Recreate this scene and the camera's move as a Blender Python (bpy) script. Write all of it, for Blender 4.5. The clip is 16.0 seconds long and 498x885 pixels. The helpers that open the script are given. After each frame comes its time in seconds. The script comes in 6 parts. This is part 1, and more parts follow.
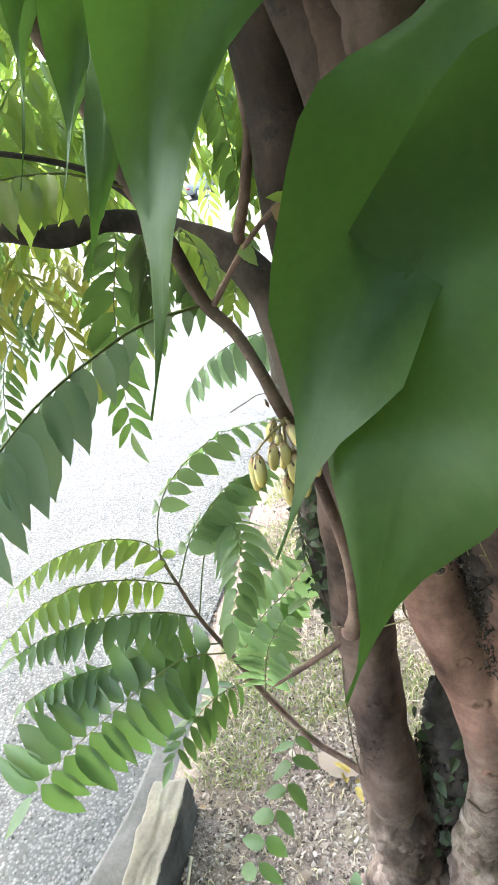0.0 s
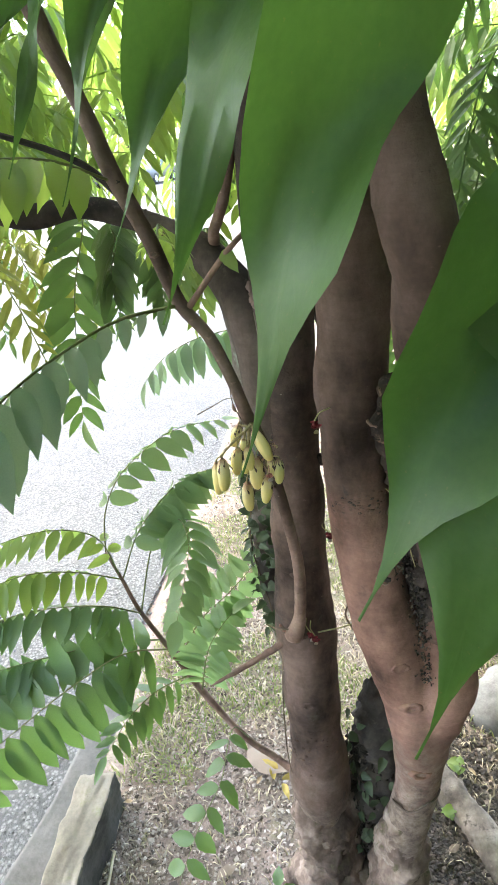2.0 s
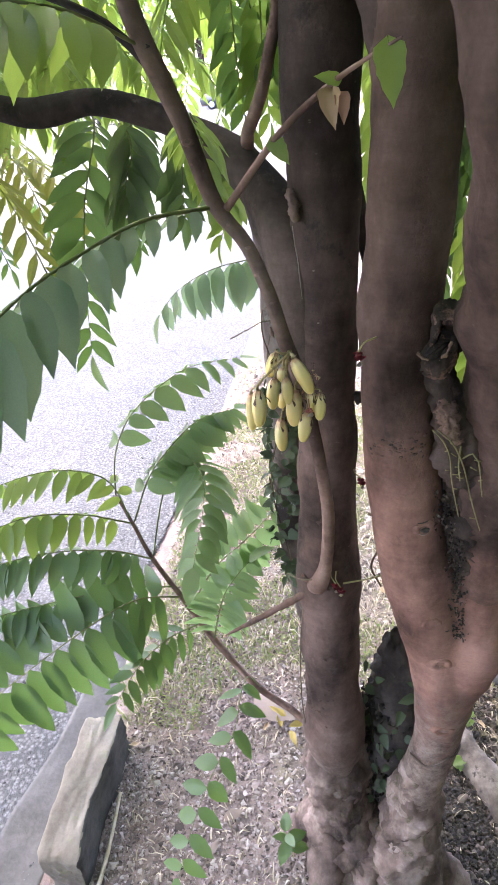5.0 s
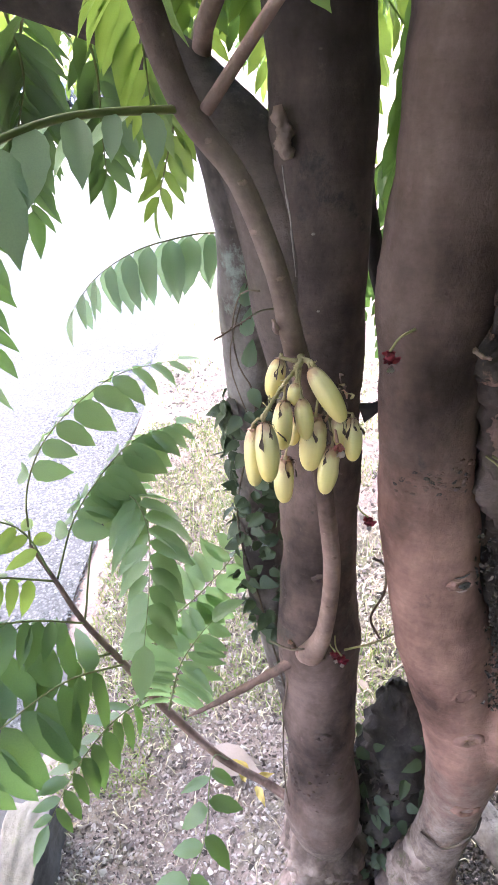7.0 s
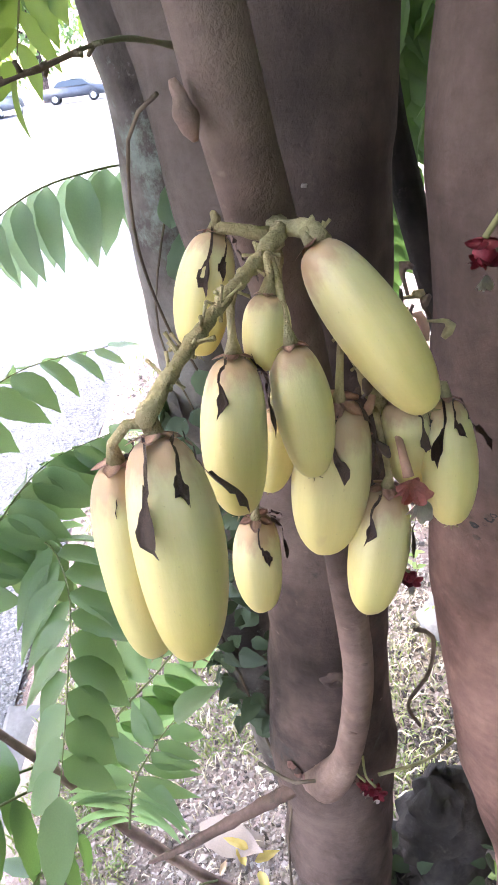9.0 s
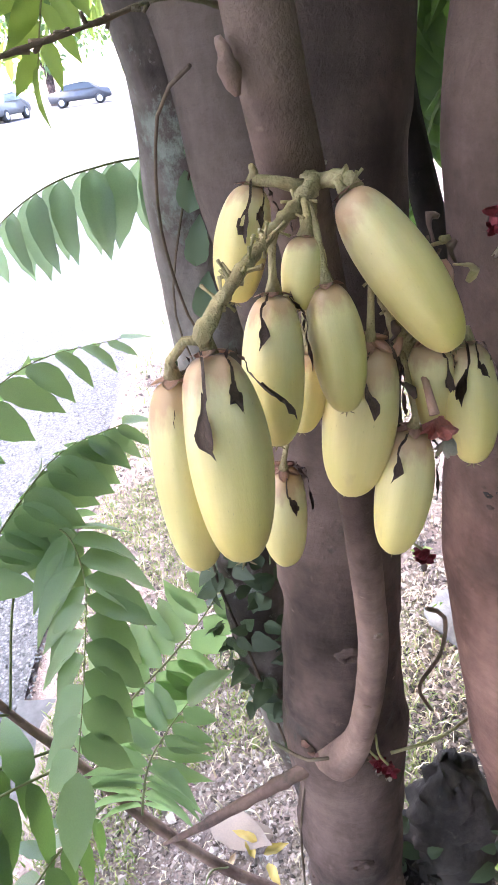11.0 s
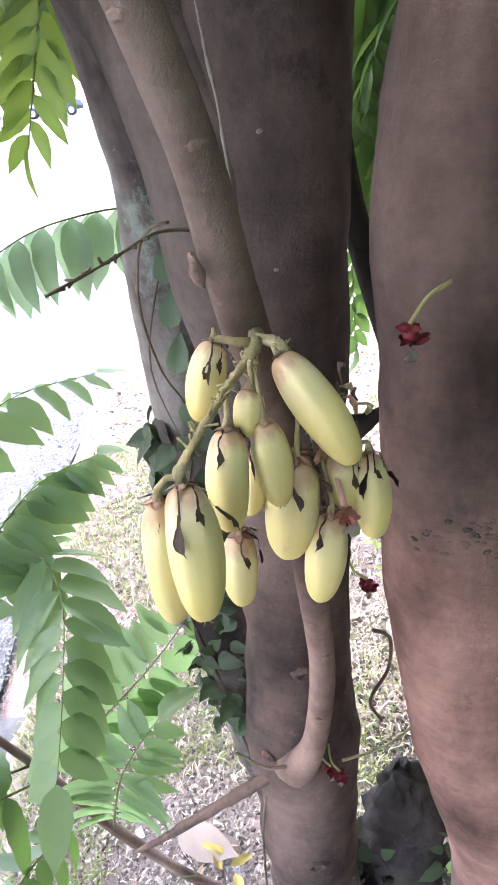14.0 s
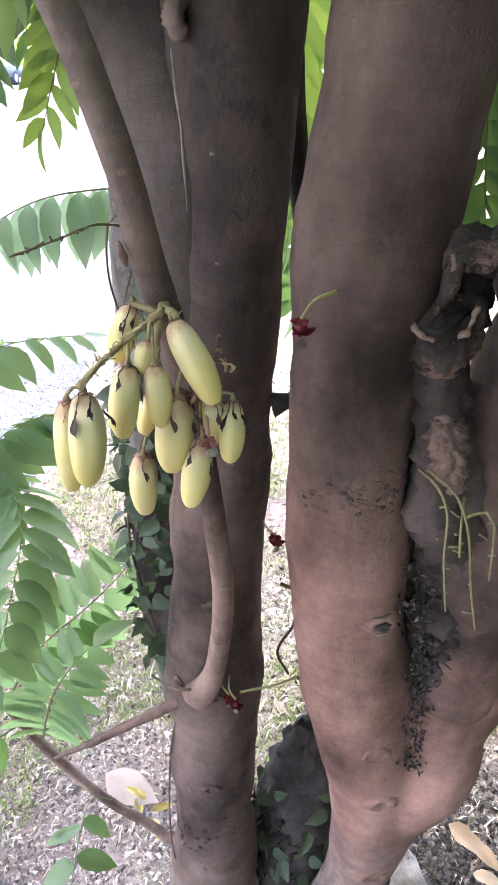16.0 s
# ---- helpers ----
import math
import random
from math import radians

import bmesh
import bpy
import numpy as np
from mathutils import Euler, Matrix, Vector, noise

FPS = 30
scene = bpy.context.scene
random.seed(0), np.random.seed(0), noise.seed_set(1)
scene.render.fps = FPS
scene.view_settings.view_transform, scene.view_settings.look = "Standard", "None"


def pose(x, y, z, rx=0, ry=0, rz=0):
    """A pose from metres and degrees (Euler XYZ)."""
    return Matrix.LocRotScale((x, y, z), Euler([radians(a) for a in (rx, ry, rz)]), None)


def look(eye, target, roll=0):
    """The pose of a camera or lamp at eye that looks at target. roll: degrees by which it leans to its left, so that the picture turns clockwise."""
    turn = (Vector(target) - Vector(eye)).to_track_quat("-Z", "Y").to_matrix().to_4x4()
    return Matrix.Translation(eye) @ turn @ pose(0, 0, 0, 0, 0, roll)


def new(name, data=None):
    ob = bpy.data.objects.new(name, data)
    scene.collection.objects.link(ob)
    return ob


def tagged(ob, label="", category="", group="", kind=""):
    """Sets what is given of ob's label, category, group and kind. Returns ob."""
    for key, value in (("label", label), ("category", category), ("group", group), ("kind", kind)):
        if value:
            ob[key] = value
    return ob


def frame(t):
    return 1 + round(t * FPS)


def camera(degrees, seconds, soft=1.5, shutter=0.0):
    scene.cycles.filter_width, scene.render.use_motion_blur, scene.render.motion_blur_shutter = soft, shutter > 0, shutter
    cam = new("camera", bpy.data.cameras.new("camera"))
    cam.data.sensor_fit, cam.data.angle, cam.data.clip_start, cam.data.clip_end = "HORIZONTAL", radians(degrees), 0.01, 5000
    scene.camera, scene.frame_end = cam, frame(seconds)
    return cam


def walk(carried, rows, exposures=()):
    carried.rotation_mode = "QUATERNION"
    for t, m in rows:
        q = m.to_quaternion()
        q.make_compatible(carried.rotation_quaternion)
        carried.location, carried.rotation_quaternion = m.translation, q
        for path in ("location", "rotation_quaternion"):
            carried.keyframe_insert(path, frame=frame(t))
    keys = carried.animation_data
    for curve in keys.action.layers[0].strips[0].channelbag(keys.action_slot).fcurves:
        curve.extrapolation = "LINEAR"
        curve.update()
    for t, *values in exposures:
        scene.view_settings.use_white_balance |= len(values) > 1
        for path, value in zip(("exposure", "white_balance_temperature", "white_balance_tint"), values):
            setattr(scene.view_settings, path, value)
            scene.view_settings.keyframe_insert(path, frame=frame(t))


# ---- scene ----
cam = camera(44.1, 16.0)
PATH = [
    (0, (0.153, 0.142, 1.807), (-0.362, 1.886, 0.975), -13.3),
    (0.5, (0.128, 0.135, 1.819), (-0.331, 1.879, 0.955), -11.1),
    (1, (0.126, 0.146, 1.829), (-0.319, 1.894, 0.963), -9.9),
    (1.5, (0.097, 0.136, 1.815), (-0.321, 1.882, 0.934), -8.5),
    (2, (0.125, 0.14, 1.826), (-0.205, 1.905, 0.945), -6.9),
    (2.5, (0.153, 0.11, 1.818), (-0.182, 1.871, 0.93), -6.9),
    (3, (0.101, 0.121, 1.773), (-0.239, 1.869, 0.862), -7.1),
    (5.5, (0.052, 0.208, 1.769), (-0.282, 1.885, 0.732), -5.7),
    (6, (0.018, 0.191, 1.789), (-0.324, 1.863, 0.747), -6.7),
    (6.5, (-0.025, 0.325, 1.681), (-0.249, 2.015, 0.634), -5.8),
    (7, (-0.034, 0.449, 1.679), (-0.1, 2.145, 0.622), -4.5),
    (7.5, (-0.032, 0.532, 1.68), (-0.097, 2.245, 0.648), -6.6),
    (8, (0.006, 0.723, 1.517), (0.01, 2.422, 0.463), -7.4),
    (8.5, (-0.014, 0.746, 1.5), (-0.01, 2.441, 0.438), -8.3),
    (9, (-0.021, 0.717, 1.524), (-0.018, 2.409, 0.458), -7.7),
    (9.5, (-0.031, 0.693, 1.541), (-0.031, 2.38, 0.466), -7.5),
    (10, (-0.031, 0.731, 1.486), (-0.031, 2.424, 0.421), -7.1),
    (12.5, (-0.028, 0.645, 1.573), (-0.057, 2.346, 0.522), -10.0),
    (13, (-0.023, 0.661, 1.564), (0.031, 2.374, 0.532), -7.6),
    (13.5, (-0.03, 0.652, 1.556), (0.047, 2.353, 0.508), -6.6),
    (14, (-0.024, 0.662, 1.57), (0.063, 2.372, 0.535), -6.0),
    (14.5, (-0.021, 0.672, 1.58), (0.104, 2.367, 0.526), -3.1),
    (15, (-0.007, 0.64, 1.571), (0.114, 2.333, 0.512), 0.3),
    (15.5, (0.033, 0.575, 1.596), (0.151, 2.275, 0.548), 2.2),
    (16, (0.021, 0.568, 1.596), (0.127, 2.262, 0.539), 2.5),
]
EXPOSURES = [(0, 4.12, 7200, 5), (3, 4.05, 7000, 8), (5.5, 4.0, 6600, 24), (8, 4.4, 6450, 22), (9.2, 4.4, 6450, 22), (10, 4.15, 6450, 24), (12.5, 4.45, 6350, 22), (14.5, 4.5, 6350, 22), (15.4, 4.66, 6350, 22), (16, 4.42, 6350, 22)]
walk(cam, [(t, look(eye, target, roll)) for t, eye, target, roll in PATH], EXPOSURES)


# ---- sky and sun ----
SUN_ELEV, SUN_AZ = 60.0, -65.0      # degrees; azimuth from +y towards +x: the sun stands to the left, over the road
world = bpy.data.worlds.new("sky")
scene.world = world
world.use_nodes = True
wn = world.node_tree.nodes
wn.clear()
sky = wn.new("ShaderNodeTexSky")
sky.sky_type, sky.sun_disc = "NISHITA", False
sky.sun_elevation, sky.sun_rotation = radians(SUN_ELEV), radians(SUN_AZ)
sky.dust_density = 3.0
bg = wn.new("ShaderNodeBackground")
bg.inputs["Strength"].default_value = 0.15
wo = wn.new("ShaderNodeOutputWorld")
world.node_tree.links.new(sky.outputs[0], bg.inputs[0])
world.node_tree.links.new(bg.outputs[0], wo.inputs[0])
sun = new("sun", bpy.data.lights.new("sun", "SUN"))
sun.data.energy, sun.data.angle, sun.data.color = 0.8, radians(14), (1.0, 0.96, 0.9)
_az, _el = radians(SUN_AZ), radians(SUN_ELEV)
sun_from = Vector((math.sin(_az) * math.cos(_el), math.cos(_az) * math.cos(_el), math.sin(_el)))
sun.matrix_world = look(sun_from * 30, (0, 0, 0))


# ---- materials ----
def mat(name):
    m = bpy.data.materials.new(name)
    m.use_nodes = True
    nt = m.node_tree
    return m, nt, nt.nodes["Principled BSDF"]


def ramp(nt, fac, stops):
    r = nt.nodes.new("ShaderNodeValToRGB")
    while len(r.color_ramp.elements) < len(stops):
        r.color_ramp.elements.new(0.5)
    for e, (p, c) in zip(r.color_ramp.elements, stops):
        e.position, e.color = p, (*c, 1)
    nt.links.new(fac, r.inputs[0])
    return r.outputs[0]


def tex(nt, scale, detail=4.0, rough=0.6, kind="Noise", stretch=None, coord="Object"):
    co = nt.nodes.new("ShaderNodeTexCoord")
    src = co.outputs[coord]
    if stretch:
        mp = nt.nodes.new("ShaderNodeMapping")
        mp.inputs["Scale"].default_value = stretch
        nt.links.new(src, mp.inputs[0])
        src = mp.outputs[0]
    if kind == "Noise":
        n = nt.nodes.new("ShaderNodeTexNoise")
        n.inputs["Detail"].default_value, n.inputs["Roughness"].default_value = detail, rough
    else:
        n = nt.nodes.new("ShaderNodeTexVoronoi")
    n.inputs["Scale"].default_value = scale
    nt.links.new(src, n.inputs["Vector"])
    return n


def mix(nt, fac, a, b, mode="MIX"):
    m = nt.nodes.new("ShaderNodeMix")
    m.data_type, m.blend_type = "RGBA", mode
    for sock, v in ((m.inputs[0], fac), (m.inputs[6], a), (m.inputs[7], b)):
        if isinstance(v, (int, float)):
            sock.default_value = v
        elif isinstance(v, tuple):
            sock.default_value = (*v, 1)
        else:
            nt.links.new(v, sock)
    return m.outputs[2]


def bump(nt, bsdf, height, strength, distance):
    b = nt.nodes.new("ShaderNodeBump")
    b.inputs["Strength"].default_value, b.inputs["Distance"].default_value = strength, distance
    nt.links.new(height, b.inputs["Height"])
    nt.links.new(b.outputs[0], bsdf.inputs["Normal"])
    return b


def bark(name, dark, mid, light, patch, patch_at=0.62, rough=0.9, fade_from=None, fade=(0.5, 0.595, 0.62), foot=None):
    """Smooth matt bark: soft blotches, faint rings across, pale flecks, small warts."""
    m, nt, p = mat(name)
    big = tex(nt, 8, 5, 0.62, stretch=(1, 1, 0.6))
    fine = tex(nt, 160, 6, 0.75)
    ringed = tex(nt, 22, 4, 0.65, stretch=(0.5, 0.5, 3.0))
    base = ramp(nt, big.outputs[0], [(0.36, tuple(0.62 * c for c in dark)), (0.5, mid), (0.64, tuple(1.2 * c for c in light))])
    pt = tex(nt, 19, 7, 0.75, stretch=(1, 1, 0.8))
    mask = ramp(nt, pt.outputs[0], [(patch_at - 0.04, (0, 0, 0)), (patch_at + 0.05, (1, 1, 1))])
    base = mix(nt, mask, base, patch)
    pale = ramp(nt, tex(nt, 34, 8, 0.8).outputs[0], [(0.60, (0, 0, 0)), (0.70, (0.55, 0.55, 0.55))])
    base = mix(nt, pale, base, tuple(min(1, 1.35 * c) for c in light))
    grain = ramp(nt, fine.outputs[0], [(0.3, (0.7, 0.7, 0.7)), (0.7, (1.2, 1.19, 1.18))])
    base = mix(nt, 0.5, base, grain, "MULTIPLY")
    rg = ramp(nt, ringed.outputs[0], [(0.35, (0.82, 0.82, 0.82)), (0.65, (1.1, 1.1, 1.1))])
    base = mix(nt, 0.6, base, rg, "MULTIPLY")
    dots = tex(nt, 85, kind="Voronoi", stretch=(0.8, 0.8, 1.5))
    dm = ramp(nt, dots.outputs["Distance"], [(0.09, (1, 1, 1)), (0.17, (0, 0, 0))])
    sel = ramp(nt, tex(nt, 40, 1).outputs[0], [(0.62, (0, 0, 0)), (0.7, (0.6, 0.6, 0.6))])
    base = mix(nt, mix(nt, 1.0, dm, sel, "MULTIPLY"), base, tuple(min(1, 1.45 * c) for c in light))

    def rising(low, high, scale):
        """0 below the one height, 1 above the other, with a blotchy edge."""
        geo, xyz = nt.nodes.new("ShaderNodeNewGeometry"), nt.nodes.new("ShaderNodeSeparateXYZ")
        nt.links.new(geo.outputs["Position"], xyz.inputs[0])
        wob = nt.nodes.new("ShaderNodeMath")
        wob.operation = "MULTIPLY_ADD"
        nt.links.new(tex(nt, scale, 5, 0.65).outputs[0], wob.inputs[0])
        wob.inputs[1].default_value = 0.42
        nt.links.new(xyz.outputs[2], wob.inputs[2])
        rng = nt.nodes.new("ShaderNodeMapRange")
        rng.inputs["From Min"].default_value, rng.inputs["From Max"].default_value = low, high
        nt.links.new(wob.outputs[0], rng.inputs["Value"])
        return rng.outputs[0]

    if fade_from:
        # the base colour gives way in blotches to a darker, greyer one from the height given
        base = mix(nt, rising(fade_from + 0.15, fade_from + 0.29, 14), base, mix(nt, 1.0, base, fade, "MULTIPLY"))
    if foot:
        # pale, dusty, lichen-spotted bark up to the height given
        dusty = ramp(nt, tex(nt, 26, 8, 0.78).outputs[0], [(0.36, (0.075, 0.055, 0.046)), (0.5, (0.175, 0.13, 0.11)), (0.62, (0.28, 0.222, 0.192)), (0.7, (0.13, 0.12, 0.08))])
        base = mix(nt, rising(foot + 0.1, foot + 0.34, 24), dusty, base)
    nt.links.new(base, p.inputs["Base Color"])
    p.inputs["Roughness"].default_value = rough
    p.inputs["Specular IOR Level"].default_value = 0.2
    h = mix(nt, 0.55, mix(nt, 0.12, fine.outputs[0], dm), mix(nt, 0.5, pt.outputs[0], ringed.outputs[0]))
    bump(nt, p, h, 0.75, 0.006)
    return m


BARK = bark("bark", (0.052, 0.035, 0.03), (0.1, 0.066, 0.056), (0.15, 0.1, 0.085), (0.07, 0.055, 0.049), fade_from=1.42, fade=(0.62, 0.66, 0.68), foot=0.44)
BARK_MID = bark("upper_bark", (0.066, 0.043, 0.036), (0.118, 0.074, 0.06), (0.168, 0.106, 0.087), (0.092, 0.068, 0.059))
BARK_BOUGH = bark("bough_bark", (0.035, 0.027, 0.024), (0.07, 0.052, 0.045), (0.115, 0.085, 0.074), (0.09, 0.072, 0.063))
BARK_RED = bark("reddish_bark", (0.118, 0.064, 0.051), (0.2, 0.108, 0.086), (0.275, 0.154, 0.123), (0.15, 0.092, 0.077), 0.66)
BARK_PEEL = bark("reddish_bark_turning_grey", (0.118, 0.064, 0.051), (0.2, 0.108, 0.086), (0.275, 0.154, 0.123), (0.15, 0.092, 0.077), 0.66, fade_from=1.3, foot=0.68)
BARK_FORK = bark("reddish_fork_bark", (0.118, 0.064, 0.051), (0.2, 0.108, 0.086), (0.275, 0.154, 0.123), (0.15, 0.092, 0.077), 0.66, fade_from=1.05)
BARK_BASE = bark("mossy_base_bark", (0.075, 0.053, 0.045), (0.165, 0.118, 0.1), (0.3, 0.237, 0.208), (0.1, 0.09, 0.055), 0.6, 0.95)
BARK_GREY = bark("grey_bark", (0.08, 0.062, 0.055), (0.15, 0.12, 0.108), (0.25, 0.22, 0.2), (0.25, 0.27, 0.235), 0.6)
BARK_DARK = bark("dark_bark", (0.022, 0.019, 0.018), (0.045, 0.038, 0.035), (0.08, 0.066, 0.06), (0.10, 0.085, 0.075), 0.64)
BARK_SHOOT = bark("shoot_bark", (0.135, 0.084, 0.069), (0.225, 0.143, 0.117), (0.295, 0.2, 0.165), (0.18, 0.122, 0.103), 0.68, 0.8)
BARK_SHOOT_GREYING = bark("shoot_bark_turning_grey", (0.135, 0.084, 0.069), (0.225, 0.143, 0.117), (0.295, 0.2, 0.165), (0.18, 0.122, 0.103), 0.68, 0.85, fade_from=1.44, fade=(0.72, 0.76, 0.77))
TWIG = bark("twig_bark", (0.07, 0.05, 0.038), (0.13, 0.095, 0.07), (0.2, 0.15, 0.11), (0.12, 0.12, 0.07), 0.6)
ROTTEN = bark("rotten_wood", (0.04, 0.031, 0.027), (0.10, 0.076, 0.065), (0.2, 0.155, 0.135), (0.25, 0.15, 0.115), 0.56, 0.95)
DEADWOOD = bark("weathered_wood", (0.08, 0.067, 0.058), (0.18, 0.15, 0.13), (0.31, 0.27, 0.24), (0.06, 0.05, 0.042), 0.6)


def leaf_mat(name, a, b, glow, share=0.42, rough=0.42, veins=False):
    """A leaf that lets light through; a and b: the range of colours, glow: the colour of the light that passes."""
    m, nt, p = mat(name)
    info = nt.nodes.new("ShaderNodeObjectInfo")
    geo = nt.nodes.new("ShaderNodeNewGeometry")
    add = nt.nodes.new("ShaderNodeMath")
    add.operation = "FRACT"
    s = nt.nodes.new("ShaderNodeMath")
    s.operation = "ADD"
    nt.links.new(info.outputs["Random"], s.inputs[0])
    nt.links.new(geo.outputs["Random Per Island"], s.inputs[1])
    nt.links.new(s.outputs[0], add.inputs[0])
    col = mix(nt, add.outputs[0], a, b)
    n = tex(nt, 55, 4, 0.6)
    blot = ramp(nt, n.outputs[0], [(0.3, (0.78, 0.8, 0.78)), (0.7, (1.15, 1.12, 1.05))])
    col = mix(nt, 0.7, col, blot, "MULTIPLY")
    # spots of wear
    sp = tex(nt, 120, 2)
    spot = ramp(nt, sp.outputs[0], [(0.70, (0, 0, 0)), (0.75, (1, 1, 1))])
    col = mix(nt, mix(nt, 0.6, (0, 0, 0), spot), col, (0.20, 0.17, 0.06))
    height = n.outputs[0]
    if veins:
        # pale midrib along x, side veins slanting forward from it
        def math_node(op, u, v):
            q = nt.nodes.new("ShaderNodeMath")
            q.operation = op
            for sock, val in zip(q.inputs, (u, v)):
                if isinstance(val, float):
                    sock.default_value = val
                else:
                    nt.links.new(val, sock)
            return q.outputs[0]

        co = nt.nodes.new("ShaderNodeTexCoord")
        sep = nt.nodes.new("ShaderNodeSeparateXYZ")
        nt.links.new(co.outputs["UV"], sep.inputs[0])
        side = math_node("ABSOLUTE", math_node("SUBTRACT", sep.outputs["Y"], 0.5), 0.0)
        rib = ramp(nt, side, [(0.012, (1, 1, 1)), (0.04, (0, 0, 0))])
        vein = math_node("SINE", math_node("MULTIPLY", math_node("SUBTRACT", sep.outputs["X"], math_node("MULTIPLY", side, 0.28)), 95.0), 0.0)
        vm = ramp(nt, vein, [(0.86, (0, 0, 0)), (1.0, (1, 1, 1))])
        col = mix(nt, mix(nt, 0.08, (0, 0, 0), vm), col, tuple(1.3 * c for c in b))
        col = mix(nt, mix(nt, 0.16, (0, 0, 0), rib), col, (0.13, 0.2, 0.08))
        height = mix(nt, 0.25, mix(nt, 0.12, height, vm), rib)
    nt.links.new(col, p.inputs["Base Color"])
    p.inputs["Roughness"].default_value = rough
    p.inputs["Specular IOR Level"].default_value = 0.5
    tr = nt.nodes.new("ShaderNodeBsdfTranslucent")
    tint = mix(nt, 0.75, glow, col, "MULTIPLY")
    g2 = mix(nt, 0.6, glow, tint)
    nt.links.new(g2, tr.inputs[0])
    ms = nt.nodes.new("ShaderNodeMixShader")
    ms.inputs[0].default_value = share
    nt.links.new(p.outputs[0], ms.inputs[1])
    nt.links.new(tr.outputs[0], ms.inputs[2])
    nt.links.new(ms.outputs[0], nt.nodes["Material Output"].inputs[0])
    bump(nt, p, height, 0.12 if veins else 0.25, 0.002)
    return m


LEAF = leaf_mat("leaf", (0.088, 0.15, 0.07), (0.13, 0.2, 0.095), (0.26, 0.44, 0.10), 0.4, 0.36)
LEAF_LIGHT = leaf_mat("fresh_leaf", (0.13, 0.205, 0.07), (0.18, 0.265, 0.09), (0.56, 0.74, 0.15), 0.48, 0.38)
# lighter leaf copy: haze and backlight put into the colour, also for pale vine leaves
LEAF_PALE_HAZED = leaf_mat("pale_hazed_leaf", (0.15, 0.225, 0.155), (0.2, 0.28, 0.19), (0.52, 0.68, 0.42), 0.5, 0.32)
LEAF_SOFT = leaf_mat("soft_leaf", (0.14, 0.215, 0.105), (0.18, 0.265, 0.13), (0.46, 0.66, 0.27), 0.5, 0.4)
LEAF_NEAR = leaf_mat("long_leaf", (0.062, 0.125, 0.038), (0.082, 0.155, 0.047), (0.15, 0.31, 0.055), 0.46, 0.45, True)
LEAF_YOUNG = leaf_mat("young_leaf", (0.16, 0.2, 0.05), (0.24, 0.24, 0.06), (0.62, 0.66, 0.16), 0.5)
LEAF_IVY = leaf_mat("vine_leaf", (0.028, 0.046, 0.022), (0.07, 0.1, 0.047), (0.08, 0.13, 0.04), 0.2, 0.5)
STALK = leaf_mat("leaf_stalk", (0.12, 0.15, 0.05), (0.17, 0.17, 0.06), (0.2, 0.25, 0.08), 0.1, 0.6)
DRYLEAF = leaf_mat("dry_leaf", (0.31, 0.215, 0.13), (0.43, 0.32, 0.22), (0.5, 0.35, 0.2), 0.15, 0.75)
PALELEAF = leaf_mat("pale_dry_leaf", (0.18, 0.135, 0.112), (0.24, 0.186, 0.155), (0.6, 0.5, 0.4), 0.15, 0.75)
YELLOWLEAF = leaf_mat("yellow_leaf", (0.27, 0.19, 0.05), (0.4, 0.3, 0.08), (0.45, 0.36, 0.08), 0.25, 0.6)


def plain(name, a, b, scale, rough=0.6, strength=0.3, dist=0.003, detail=5):
    m, nt, p = mat(name)
    n = tex(nt, scale, detail, 0.65)
    n2 = tex(nt, scale * 9, 3, 0.6)
    col = ramp(nt, n.outputs[0], [(0.32, a), (0.68, b)])
    g = ramp(nt, n2.outputs[0], [(0.3, (0.8, 0.8, 0.8)), (0.7, (1.15, 1.15, 1.15))])
    nt.links.new(mix(nt, 0.6, col, g, "MULTIPLY"), p.inputs["Base Color"])
    p.inputs["Roughness"].default_value = rough
    bump(nt, p, mix(nt, 0.5, n.outputs[0], n2.outputs[0]), strength, dist)
    return m


def ripe_height(nt, z, wobble):
    """How far down a fruit a point lies, 0 to 1, with an uneven front."""
    q = nt.nodes.new("ShaderNodeMath")
    q.operation = "MULTIPLY_ADD"
    q.inputs[1].default_value = 0.35
    nt.links.new(wobble, q.inputs[0])
    w = nt.nodes.new("ShaderNodeMath")
    w.operation = "MULTIPLY_ADD"
    w.inputs[1].default_value, w.inputs[2].default_value = -1.0, -0.17
    nt.links.new(z, w.inputs[0])
    nt.links.new(w.outputs[0], q.inputs[2])
    return q.outputs[0]


